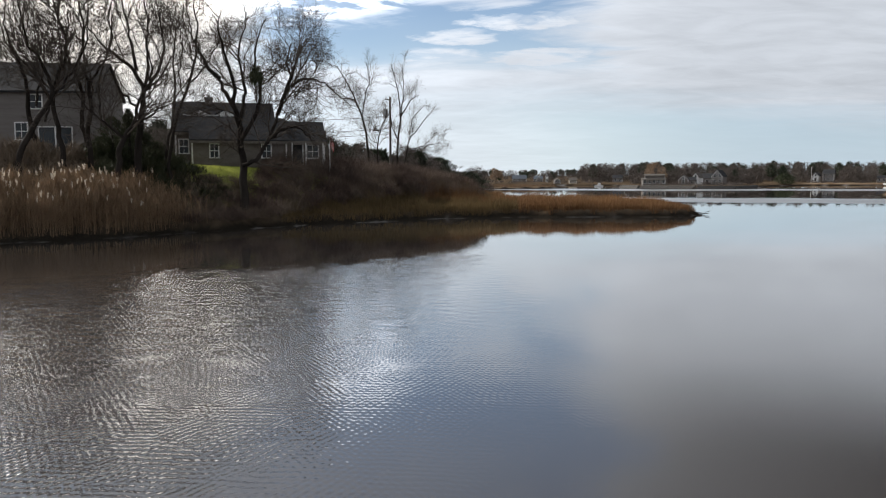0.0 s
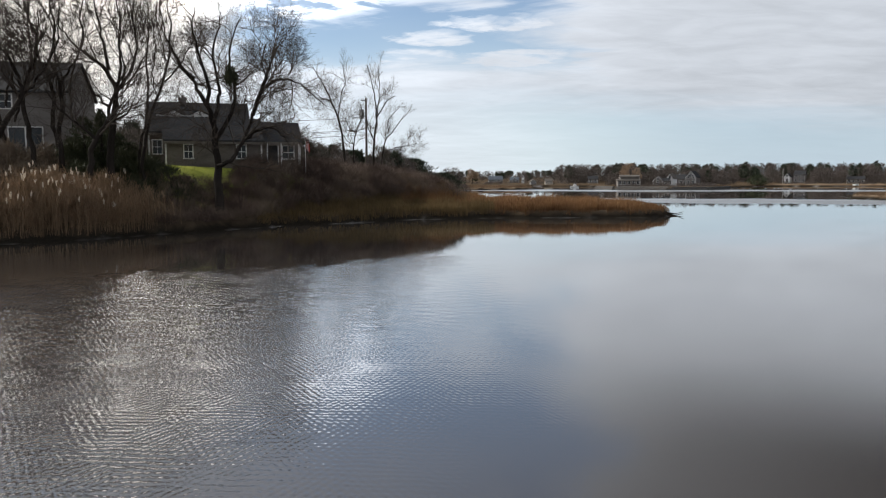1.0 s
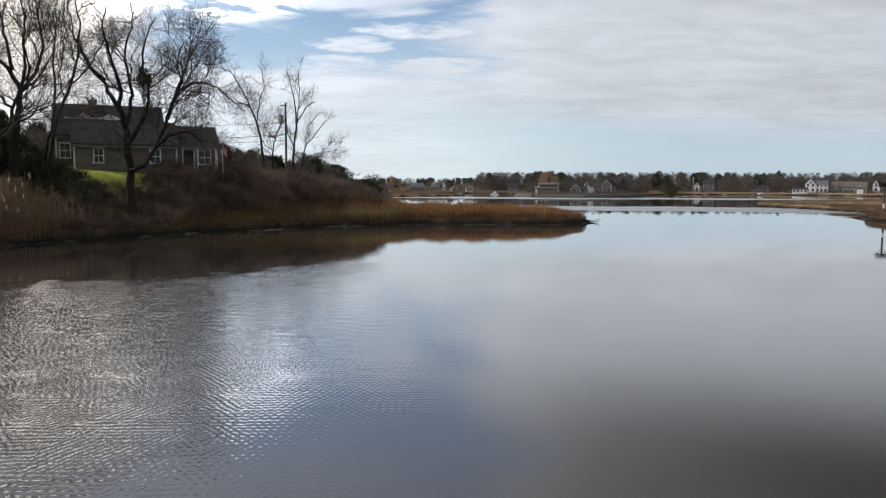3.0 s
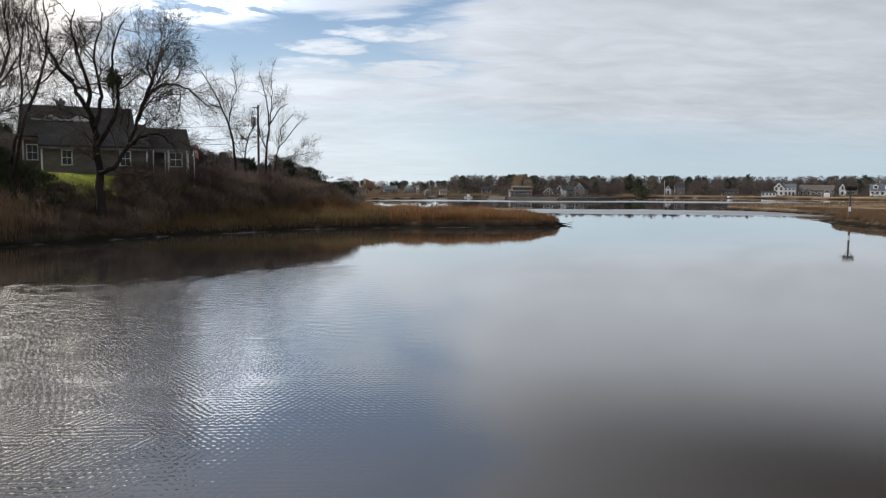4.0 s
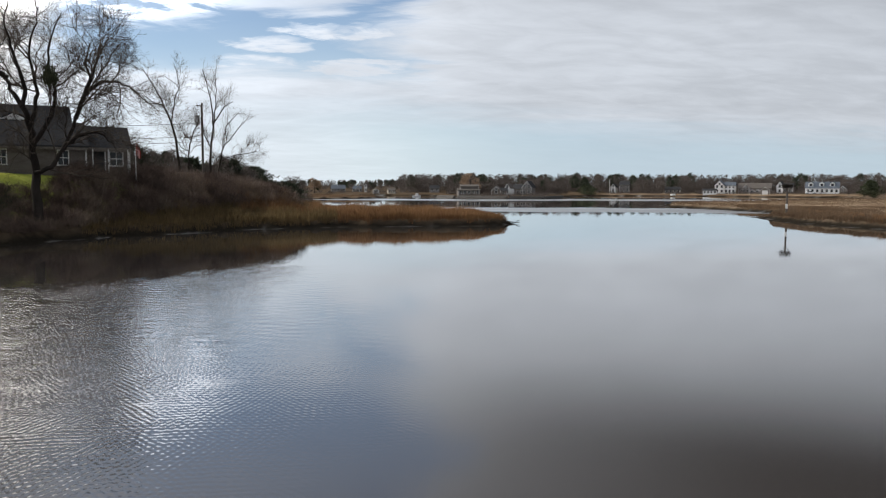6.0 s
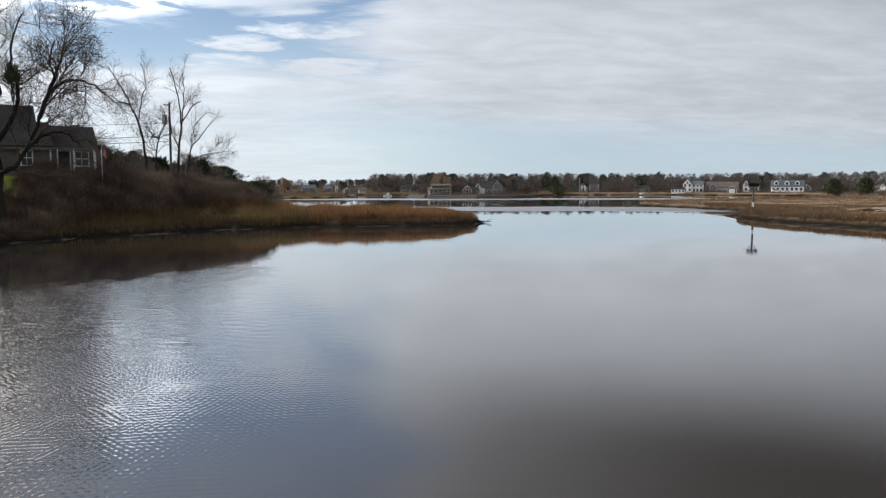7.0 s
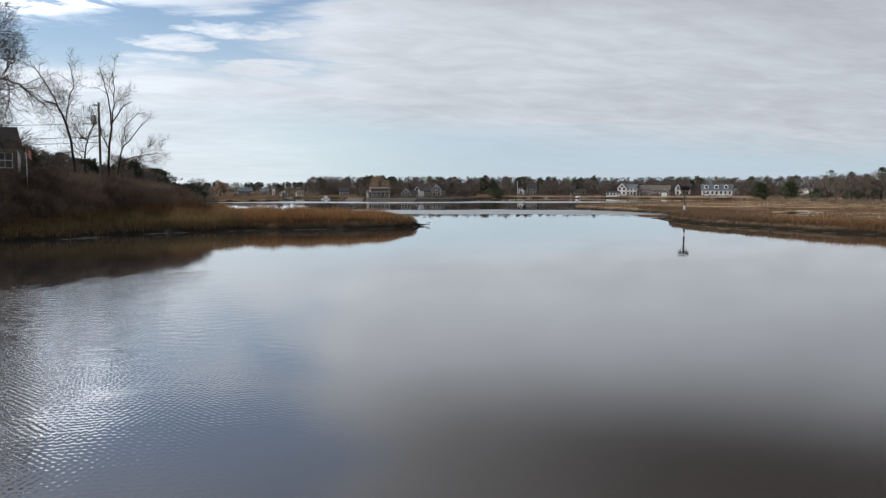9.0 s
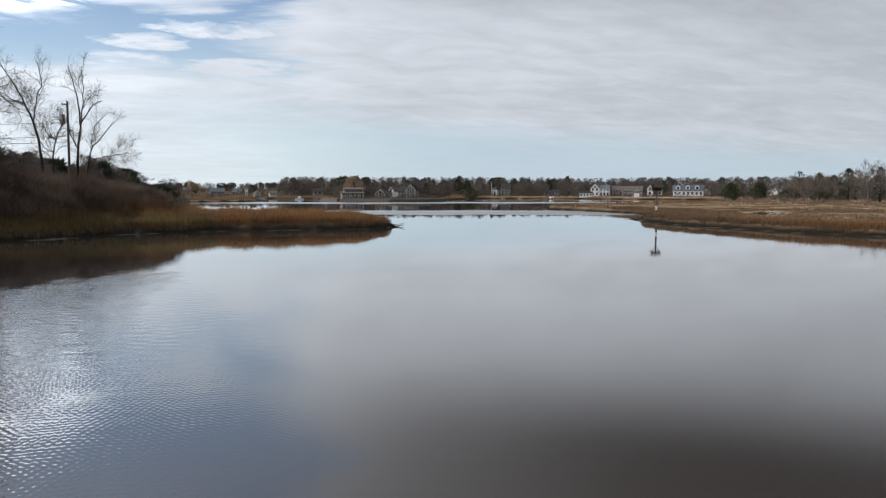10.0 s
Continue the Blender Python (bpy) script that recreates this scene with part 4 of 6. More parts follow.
def twig_bush(rng, soup, x, y, z, spread, tall, n, w=0.016):
    """A leafless bush: crooked shoots fanning up from its foot, with side twigs."""
    a, tilt = rng.uniform(0, 6.283, n), np.abs(rng.normal(0, 0.55, n))
    r = spread * np.sqrt(rng.uniform(0, 1, n))
    bx, by = x + np.cos(a) * r * 0.7, y + np.sin(a) * r * 0.7
    bz = z + rng.uniform(0, 0.75, n) * tall * (1 - 0.5 * r / spread)
    ln = tall * rng.uniform(0.25, 0.55, n)
    v, t = spikes(rng, bx, by, bz, ln, rng.uniform(0.8, 2.2, n) * w, rng.uniform(0.2, 1.7, n))
    soup.add(v, t)


def build_thicket():
    rng = np.random.default_rng(26)
    sorts, green, brown = (Soup(), Soup(), Soup()), Soup(), Soup()
    x, y = scatter(rng, 5600, -40.0, -17.0, 60, 100)
    s = land_inset(LEFT_BANK, x, y)
    az, d = np.degrees(np.arctan2(x, y)), np.hypot(x, y)
    lo = np.interp(az, [-38, -34, -30, -24, -20, -17], [1.0, 1.2, 2.8, 4.2, 5.5, 7.0])
    hi = np.interp(az, [-38, -34.6, -33.6, -31, -27, -22, -18.5, -17], [6.4, 6.4, 11.0, 15.0, 18.0, 22.0, 17.0, 10.0])
    keep = (s > lo) & (s < hi)
    x, y, s, az = x[keep], y[keep], s[keep], az[keep]
    h = lie(x, y)[0]
    for k in range(len(x)):
        top = float(np.interp(az[k], [-39.5, -35.5, -33, -29, -26, -22, -19.5, -17.5], [1.2, 1.0, 2.0, 2.0, 1.9, 2.1, 1.9, 1.0]))
        tall = top * rng.uniform(0.65, 1.1)
        patch = waver(x[k], y[k], 6.5, 4.0) + 0.5 * waver(x[k], y[k], 2.6, 1.0) + rng.normal(0, 0.18)
        sort = 1 if patch > 0.36 else (2 if patch < -0.30 else 0)
        twig_bush(rng, sorts[sort], x[k], y[k], h[k], rng.uniform(0.6, 1.2), tall * (1.0, 0.85, 1.15)[sort], 130)
    for soup, mat, label in zip(sorts, (M_THICKET, M_BRUSH_PALE, M_BRUSH_DARK), ("dense brown leafless brush on the sloping bank", "pale straw-coloured brush patches on the bank",
                                                                                    "dark maroon bramble patches on the bank")):
        tagged(soup.mesh("thicket", mat), label, "shrubs", kind="stuff")
    # dark evergreen brambles at the grove's foot; those over the lawn stand in for shade
    x, y = scatter(rng, 800, -52, -36.0, 60, 73)
    s = land_inset(LEFT_BANK, x, y)
    az = np.degrees(np.arctan2(x, y))
    keep = (s > 4.0) & (s < np.interp(az, [-52, -44, -41, -39.5, -38, -37, -36.2], [9, 9, 9, 8.5, 7.0, 5.6, 4.4]))
    x, y = x[keep], y[keep]
    h = lie(x, y)[0]
    for k in range(len(x)):
        twig_bush(rng, green if x[k] > -1.02 * y[k] + 1.2 * waver(x[k], y[k], 3.0) else brown, x[k], y[k], h[k], rng.uniform(0.6, 1.2), rng.uniform(0.9, 1.9) * (0.6 if x[k] > -0.83 * y[k] else 1.0), 90, 0.035)
    tagged(green.mesh("bramble", M_IVY), "dark green brambles and ivy under the grove, and over the lawn as its shaded part", "shrubs", kind="stuff")
    tagged(brown.mesh("thicket", M_BRUSH_PALE), "brown leaf-strewn brush below the grey house", "shrubs", kind="stuff")


build_spit_grass()
build_right_grass()
build_far_grass()
build_lawn()
build_reeds()
build_thicket()


# ------------------------------------------------ woods and evergreens
def far_tree(rng, soup, x, y, z, tall, wide, n, thick=1.0):
    """A leafless crown seen from afar: a forked stem and hundreds of rising twigs."""
    soup.add(*tube([(x, y, z - 0.3), (x + rng.normal(0, 0.2), y, z + tall * 0.35), (x + rng.normal(0, 0.5), y, z + tall * 0.75)],
                   [0.022 * tall, 0.016 * tall, 0.004 * tall], 4))
    a, f = rng.uniform(0, 6.283, n), rng.uniform(0.0, 1.0, n)
    r = wide * 0.5 * np.sqrt(rng.uniform(0, 1, n)) * np.sin(np.pi * (0.22 + 0.72 * f)) * (1 + 0.25 * np.sin(3 * a + x) + 0.15 * np.sin(11 * f + y))
    v, t = spikes(rng, x + np.cos(a) * r, y + np.sin(a) * r, z + tall * (0.06 + 0.84 * f), tall * rng.uniform(0.06, 0.15, n), rng.uniform(0.10, 0.24, n) * thick,
                  rng.uniform(0.4, 1.8, n))
    soup.add(v, t)


def conifer(rng, soup, x, y, z, tall, wide, n, cone=0.0, leaf=0.3):
    """Tufts of needles on tiers; cone 0 gives a broad ragged pine, 1 a cedar's point."""
    a, f = rng.uniform(0, 6.283, n), rng.uniform(0, 1, n)
    shape = (1 - cone) * np.sin(np.pi * (0.15 + 0.78 * f)) + cone * (1.02 - f) ** 0.7
    lump = 1 + 0.28 * np.sin(4 * a + 9 * f + x) + 0.2 * np.sin(23 * f + y)
    r = wide * 0.5 * shape * lump * np.sqrt(rng.uniform(0.15, 1, n))
    lo = 0.08 if cone else 0.30
    v, t = spikes(rng, x + np.cos(a) * r, y + np.sin(a) * r, z + tall * (lo + (0.97 - lo) * f) - leaf * 0.5, rng.uniform(0.6, 1.3, n) * leaf,
                  rng.uniform(0.35, 0.7, n) * leaf, rng.uniform(0.3, 1.4, n))
    soup.add(v, t)


# open ground before the far houses: bearing, half width in degrees, distance of the house
GLADES = [(-6.5, 0.9, 285), (-4.5, 0.6, 282), (-3.7, 0.4, 284), (-2.6, 0.8, 290), (-15.9, 0.7, 420), (-14.6, 0.7, 410), (-13.2, 0.45, 368), (-12.1, 0.5, 368),
          (-9.0, 0.3, 385), (3.75, 0.4, 384), (4.6, 0.5, 384), (7.8, 0.7, 378), (11.1, 1.0, 372), (13.1, 1.4, 374), (14.9, 0.8, 376), (17.2, 1.3, 370), (18.4, 0.2, 380), (22.6, 0.7, 330)]


def build_woods():
    rng = np.random.default_rng(31)
    bare, pine = Soup(), Soup()

    def belt(az0, az1, d0, d1, count, h0, h1, pines, dense=300, thick=1.0):
        xs, ys = scatter(rng, count, az0, az1, d0, d1)
        for x, y, z in zip(xs, ys, lie(xs, ys)[0]):
            bearing, far = math.degrees(math.atan2(x, y)), math.hypot(x, y)
            if z < 0.8 or any(abs(bearing - a) < half and far < d + 4 for a, half, d in GLADES):
                continue
            tall = rng.uniform(h0, h1)
            if rng.uniform() < pines:
                trunk = [(x, y, z - 0.3), (x, y, z + tall * 0.9)]
                bare.add(*tube(trunk, [0.25, 0.08], 4))
                conifer(rng, pine, x, y, z, tall * 1.05, tall * rng.uniform(0.45, 0.65), 330, 0.0, 0.9)
            else:
                far_tree(rng, bare, x, y, z, tall, tall * rng.uniform(0.6, 0.9), dense, thick)

    belt(-40, -9, 760, 900, 520, 5.5, 8, 0.3, 150, 2.0)
    belt(-26, -10.5, 420, 520, 90, 3.5, 5.0, 0.2, 220, 1.2)
    belt(-11.5, -6, 390, 470, 120, 7.0, 10.0, 0.08)
    belt(-8, 3, 300, 335, 150, 4.0, 6.5, 0.04)
    belt(-8, 9, 395, 470, 270, 7.0, 10.0, 0.16, 320, 1.2)
    belt(2.5, 9, 372, 400, 80, 5.0, 8.0, 0.05)
    belt(8, 38, 410, 480, 400, 6.8, 9.6, 0.06, 320, 1.2)
    belt(8, 20, 390, 412, 100, 5.0, 7.5, 0.03)
    belt(18, 40, 300, 380, 230, 3.8, 6.2, 0.05)
    belt(23.5, 42, 215, 270, 110, 3.6, 6.2, 0.05, 480, 0.7)
    belt(29.5, 46, 165, 215, 50, 5.0, 8.0, 0.08, 800, 0.5)
    belt(-56, -30, 118, 190, 130, 5, 8, 0.18, 700, 0.4)
    belt(-47, -38, 98, 125, 46, 5, 7.5, 0.06, 800, 0.35)
    belt(-32, -27, 128, 155, 34, 4.6, 6.6, 0.15, 700, 0.4)
    belt(-27, -24.3, 128, 155, 18, 3.6, 4.8, 0.25, 700, 0.4)
    belt(-24.3, -21.3, 130, 155, 22, 4.0, 5.6, 0.4, 700, 0.4)
    belt(-21.5, -19.9, 128, 160, 18, 2.4, 3.8, 0.1, 600, 0.4)
    belt(-24.5, -22.0, 132, 150, 12, 5.0, 6.4, 0.0, 700, 0.4)
    for az, d, tall in ((-19.4, 103, 4.6), (-18.9, 105, 4.9), (-18.5, 108, 4.7), (-18.2, 112, 3.6)):
        x, y = plan(az, d)
        far_tree(rng, bare, x, y, height(x, y), tall, tall * 0.8, 700, 0.3)
    tagged(bare.mesh("bare_woods", M_FAR_TWIG), "grey-brown leafless woods along the far shores", "woods", kind="stuff")
    tagged(pine.mesh("pine_woods", M_NEEDLE), "dark pines standing among the bare woods", "woods", kind="stuff")
    shrub = Soup()
    for az0, az1, d0, d1, n in ((-9, 3, 268, 300, 160), (3, 20, 365, 395, 220), (19, 40, 225, 320, 420), (-24, -9, 366, 420, 160), (23, 42, 165, 230, 260)):
        x, y = scatter(rng, n, az0, az1, d0, d1)
        z, mud, lawn, marsh = lie(x, y)
        for k in range(n):
            if z[k] > 0.8:
                twig_bush(rng, shrub, x[k], y[k], z[k], rng.uniform(1.0, 2.4), rng.uniform(0.8, 2.2), 60, 0.06)
    hedge = Soup()
    x, y = scatter(rng, 420, 18.6, 40, 196, 262)
    z = lie(x, y)[0]
    for k in range(len(x)):
        far = math.hypot(x[k], y[k]) - np.interp(math.degrees(math.atan2(x[k], y[k])), [18, 22, 25, 30, 40], [246, 240, 206, 186, 170])
        if 0 < far < 16:
            twig_bush(rng, hedge, x[k], y[k], z[k], rng.uniform(0.9, 1.8), rng.uniform(0.8, 1.9), 110, 0.05)
    tagged(hedge.mesh("marsh_edge_brush", M_BRUSH_PALE), "brown leafless brush where the marsh meets the woods", "shrubs", kind="stuff")
    tagged(shrub.mesh("shore_brush", M_FAR_TWIG), "low brown brush in front of the far woods", "shrubs", kind="stuff")


build_woods()


def evergreen(name, label, az, d, tall, wide, cone, n, mat, leaf, seed):
    rng = np.random.default_rng(seed)
    x, y = plan(az, d)
    ob = thing(name, pose(x, y, height(x, y)), label, "tree")
    stem = Soup()
    stem.add(*tube([(0, 0, -0.3), (0.05, 0, tall * 0.5), (0, 0.05, tall * 0.92)], [0.035 * tall, 0.02 * tall, 0.006 * tall], 6))
    stem.mesh("trunk", M_BARK, ob, True)
    crown = Soup()
    conifer(rng, crown, 0, 0, 0, tall, wide, n, cone, leaf)
    crown.mesh("crown", mat, ob)


evergreen("cedar", "dark green bushy cedar at the edge of the marsh", 20.0, 262, 5.6, 6.0, 0.25, 1800, M_CEDAR, 0.55, 41)
evergreen("cedar", "olive-green cedar at the edge of the marsh", 21.8, 262, 5.4, 5.8, 0.3, 1800, M_CEDAR, 0.55, 42)
evergreen("cedar", "dark low cedar before the bare trees", 23.6, 240, 4.0, 5.6, 0.15, 1500, M_NEEDLE, 0.5, 43)
evergreen("cedar", "dark green dome-shaped cedar on the wooded shore", 1.95, 352, 4.6, 9.0, 0.15, 1800, M_CEDAR, 0.5, 44)
evergreen("cedar", "dark spreading cedar at the thicket's end", -19.75, 98, 3.1, 4.6, 0.1, 2400, M_NEEDLE, 0.35, 45)
evergreen("pine", "dark round-topped pine behind the thicket", -21.7, 150, 6.2, 6.5, 0.0, 2600, M_NEEDLE, 0.42, 46)


def autumn_tree(az, d, tall, wide, seed):
    rng = np.random.default_rng(seed)
    x, y = plan(az, d)
    ob = thing("autumn_tree", pose(x, y, height(x, y)), "rounded rust-orange tree keeping its dead leaves", "tree")
    stem = Soup()
    stem.add(*tube([(0, 0, -0.3), (0.1, 0, tall * 0.3), (0, 0.05, tall * 0.7)], [0.03 * tall, 0.022 * tall, 0.008 * tall], 6))
    stem.mesh("trunk", M_BARK, ob, True)
    crown = Soup()
    for k in range(14):
        a, f = rng.uniform(0, 6.283), rng.uniform(0.35, 0.85)
        r = wide * 0.34 * math.sin(math.pi * f) * rng.uniform(0.4, 1.1)
        n = 170
        p = rng.normal(0, 1, (n, 3))
        p *= (wide * 0.17 / np.linalg.norm(p, axis=1) * rng.uniform(0.3, 1, n) ** 0.5)[:, None]
        crown.add(*spikes(rng, p[:, 0] + math.cos(a) * r, p[:, 1] + math.sin(a) * r, p[:, 2] * 0.8 + tall * f, rng.uniform(0.3, 0.7, n), rng.uniform(0.08, 0.2, n),
                          rng.uniform(0.3, 1.4, n)))
    crown.mesh("crown", M_ORANGE_TWIG, ob)


autumn_tree(-6.4, 296, 8.6, 9.5, 91)
autumn_tree(-17.6, 372, 7.6, 7.8, 92)
evergreen("pine", "ragged dark pine behind the bank", -27.6, 150, 6.2, 5.0, 0.1, 2200, M_NEEDLE, 0.42, 47)
evergreen("pine", "ragged dark pine behind the bank", -26.7, 156, 5.6, 4.6, 0.1, 2200, M_NEEDLE, 0.42, 147)
evergreen("pine", "dark pine among the far trees", 25.4, 236, 8.2, 5.0, 0.45, 1300, M_NEEDLE, 0.45, 48)
evergreen("pine", "dark pine among the far trees", 27.1, 236, 9.2, 5.2, 0.45, 1300, M_NEEDLE, 0.45, 49)

for k, (az, d, tall, wide) in enumerate([(-43.3, 70, 2.2, 3.2), (-42.2, 70.5, 2.6, 3.0), (-41.2, 69.5, 1.7, 2.4), (-44.6, 69.0, 1.8, 2.8)]):
    evergreen("holly_bush", "dark evergreen bush beside the lawn", az, d, tall, wide, 0.15, 1500, M_IVY, 0.26, 70 + k)

for k, (az, d, tall, lean) in enumerate([(23.9, 222, 6.0, 0.5), (24.6, 218, 6.8, -0.6), (25.3, 224, 6.4, 0.9), (26.3, 216, 7.4, -0.4), (27.2, 220, 7.0, 0.7), (28.3, 206, 8.0, -0.8), (29.3, 196, 8.6, 0.5)]):
    tall *= 0.82 if k < 4 else 1.0
    bare_tree("marsh_edge_tree", "pale bare tree at the edge of the marsh", az, d, height(*plan(az, d)), [
        [(0, 0), (lean * 0.3, tall * 0.3), (lean * 0.2, tall * 0.55), (lean, tall * 0.95)], [(lean * 0.25, tall * 0.35), (lean * 0.2 + 1.2, tall * 0.6), (lean + 1.6, tall * 0.85)],
        [(lean * 0.25, tall * 0.3), (lean * 0.2 - 1.1, tall * 0.55), (lean - 1.8, tall * 0.8)]], 0.16, dict(SLIM, finest=0.02), 300 + k, M_PALE_BARK, M_PALE_BARK, group="bare trees at the marsh edge")

evergreen("pine", "dark pine among the far trees", 26.3, 238, 7.0, 6.4, 0.25, 1300, M_NEEDLE, 0.5, 50)
evergreen("pine", "tall thin-topped pine above the far woods", 24.2, 262, 8.8, 5.2, 0.1, 420, M_NEEDLE, 0.5, 51)
evergreen("pine", "dark pine among the far trees", 28.9, 236, 9.8, 5.0, 0.45, 1300, M_NEEDLE, 0.45, 52)
evergreen("ivy_tangle", "dark ivy tangle round the grove's trunks", -42.95, 66.3, 5.0, 1.7, 0.2, 1500, M_IVY, 0.2, 81)
evergreen("ivy_tangle", "dark ivy tangle round the grove's trunks", -44.0, 67.4, 3.6, 2.6, 0.1, 1500, M_IVY, 0.2, 82)


# ------------------------------------------------ houses
def window(parent, x, z, w, h, y=-0.0, bars=1, mat=None):
    """A sash window on a front wall at depth y: frame with a sill, meeting rail and pane."""
    bm, f = bmesh.new(), 0.10
    box(bm, x - w / 2 - f, y - 0.06, z, x - w / 2, y + 0.02, z + h)
    box(bm, x + w / 2, y - 0.06, z, x + w / 2 + f, y + 0.02, z + h)
    box(bm, x - w / 2 - f, y - 0.07, z + h, x + w / 2 + f, y + 0.02, z + h + f)
    box(bm, x - w / 2 - f - 0.04, y - 0.10, z - f, x + w / 2 + f + 0.04, y + 0.02, z)
    box(bm, x - w / 2, y - 0.045, z + h / 2 - 0.03, x + w / 2, y + 0.02, z + h / 2 + 0.03)
    for k in range(bars):
        bx = x - w / 2 + w * (k + 1) / (bars + 1)
        box(bm, bx - 0.02, y - 0.04, z, bx + 0.02, y + 0.02, z + h)
    frame_ob = part("window", bm, mat or M_TRIM, parent)
    part("pane", boxed(x - w / 2, y - 0.02, z, x + w / 2, y - 0.008, z + h), M_PANE, frame_ob)
    return frame_ob


def door(parent, x, z, w, h, y=0.0, mat=None):
    bm = bmesh.new()
    box(bm, x - w / 2 - 0.1, y - 0.06, z, x - w / 2, y + 0.02, z + h + 0.1)
    box(bm, x + w / 2, y - 0.06, z, x + w / 2 + 0.1, y + 0.02, z + h + 0.1)
    box(bm, x - w / 2, y - 0.06, z + h, x + w / 2, y + 0.02, z + h + 0.1)
    ob = part("door", bm, M_TRIM, parent)
    part("door_leaf", boxed(x - w / 2, y - 0.03, z, x + w / 2, y + 0.0, z + h), mat or M_PANE, ob)
    return ob


def gable_block(parent, x0, x1, y0, y1, z0, eave, ridge, wall, roof, along="x", over=0.25, trim=True, fascia=None):
    """A gabled block: wall body, two roof slopes with thickness and eaves, white rakes and corner boards."""
    bm = bmesh.new()
    if along == "x":
        ym = (y0 + y1) / 2
        vs = [(y0, z0), (y1, z0), (y1, eave), (ym, ridge), (y0, eave)]
        a = [bm.verts.new((x0, p, q)) for p, q in vs]
        b = [bm.verts.new((x1, p, q)) for p, q in vs]
    else:
        xm = (x0 + x1) / 2
        vs = [(x0, z0), (x1, z0), (x1, eave), (xm, ridge), (x0, eave)]
        a = [bm.verts.new((p, y0, q)) for p, q in vs]
        b = [bm.verts.new((p, y1, q)) for p, q in vs]
    bm.faces.new(a)
    bm.faces.new(b[::-1])
    for i in range(5):
        bm.faces.new((a[i], b[i], b[(i + 1) % 5], a[(i + 1) % 5]))
    bmesh.ops.recalc_face_normals(bm, faces=bm.faces[:])
    part("wall", bm, wall, parent)
    half = (y1 - y0) / 2 if along == "x" else (x1 - x0) / 2
    slope = (ridge - eave) / half
    for sgn in (-1, 1):
        bm = bmesh.new()
        lo = eave - slope * over
        prof = [(sgn * (half + over), lo + 0.02), (0, ridge + 0.02), (0, ridge + 0.20), (sgn * (half + over), lo + 0.20)]
        if along == "x":
            a = [bm.verts.new((x0 - over, ym + p, q)) for p, q in prof]
            b = [bm.verts.new((x1 + over, ym + p, q)) for p, q in prof]
        else:
            a = [bm.verts.new((xm + p, y0 - over, q)) for p, q in prof]
            b = [bm.verts.new((xm + p, y1 + over, q)) for p, q in prof]
        bm.faces.new(a)
        bm.faces.new(b[::-1])
        for i in range(4):
            bm.faces.new((a[i], b[i], b[(i + 1) % 4], a[(i + 1) % 4]))
        bmesh.ops.recalc_face_normals(bm, faces=bm.faces[:])
        part("roof", bm, roof, parent)
    if trim:
        if along == "x":
            part("fascia", boxed(x0 - over, y0 - over - 0.03, eave - slope * over - 0.16, x1 + over, y0 - over, eave - slope * over + 0.06), fascia or M_TRIM, parent)
        else:
            bm = bmesh.new()
            for sgn in (-1, 1):
                a = [(xm + sgn * (half + over), eave - slope * over), (xm, ridge + 0.02), (xm, ridge - 0.22), (xm + sgn * (half + over), eave - slope * over - 0.22)]
                solid(bm, a, y0 - over - 0.03, y0 - over + 0.01)
            part("rake_board", bm, M_TRIM, parent)
        for cx in (x0, x1):
            part("corner_board", boxed(cx - 0.07, y0 - 0.035, z0, cx + 0.07, y0 + 0.07, eave - 0.15), M_TRIM, parent)


def pediment_dormer(parent, x, y, z, w, h, depth, wall, roof):
    """A small gabled dormer with a white pediment, window and two roof slopes."""
    dormer = part("dormer", boxed(x - w / 2, y, z, x + w / 2, y + depth, z + h), wall, parent)
    bm = bmesh.new()
    solid(bm, [(x - w / 2 - 0.18, z + h), (x + w / 2 + 0.18, z + h), (x, z + h + w * 0.32)], y - 0.12, y - 0.02)
    part("pediment", bm, M_TRIM, dormer)
    for sgn in (-1, 1):
        bm = bmesh.new()
        solid(bm, [(x + sgn * (w / 2 + 0.25), z + h - 0.02), (x, z + h + w * 0.34), (x, z + h + w * 0.34 + 0.12), (x + sgn * (w / 2 + 0.25), z + h + 0.10)], y - 0.16, y + depth)
        part("dormer_roof", bm, roof, dormer)
    f = bmesh.new()
    box(f, x - w * 0.36, y - 0.05, z + 0.12, x + w * 0.36, y + 0.01, z + h - 0.06)
    part("dormer_frame", f, M_TRIM, dormer)
    part("dormer_pane", boxed(x - w * 0.28, y - 0.065, z + 0.2, x + w * 0.28, y - 0.055, z + h - 0.14), M_PANE, dormer)


def chimney(parent, x, y, z0, z1, w=0.7):
    bm = boxed(x - w / 2, y - w / 2, z0, x + w / 2, y + w / 2, z1)
    box(bm, x - w / 2 - 0.07, y - w / 2 - 0.07, z1 - 0.22, x + w / 2 + 0.07, y + w / 2 + 0.07, z1 - 0.02)
    ob = part("chimney", bm, M_BRICK, parent)
    part("flue", rod(bmesh.new(), (x, y, z1 - 0.02), (x, y, z1 + 0.28), 0.14, 0.13, 10), M_BRICK, ob)


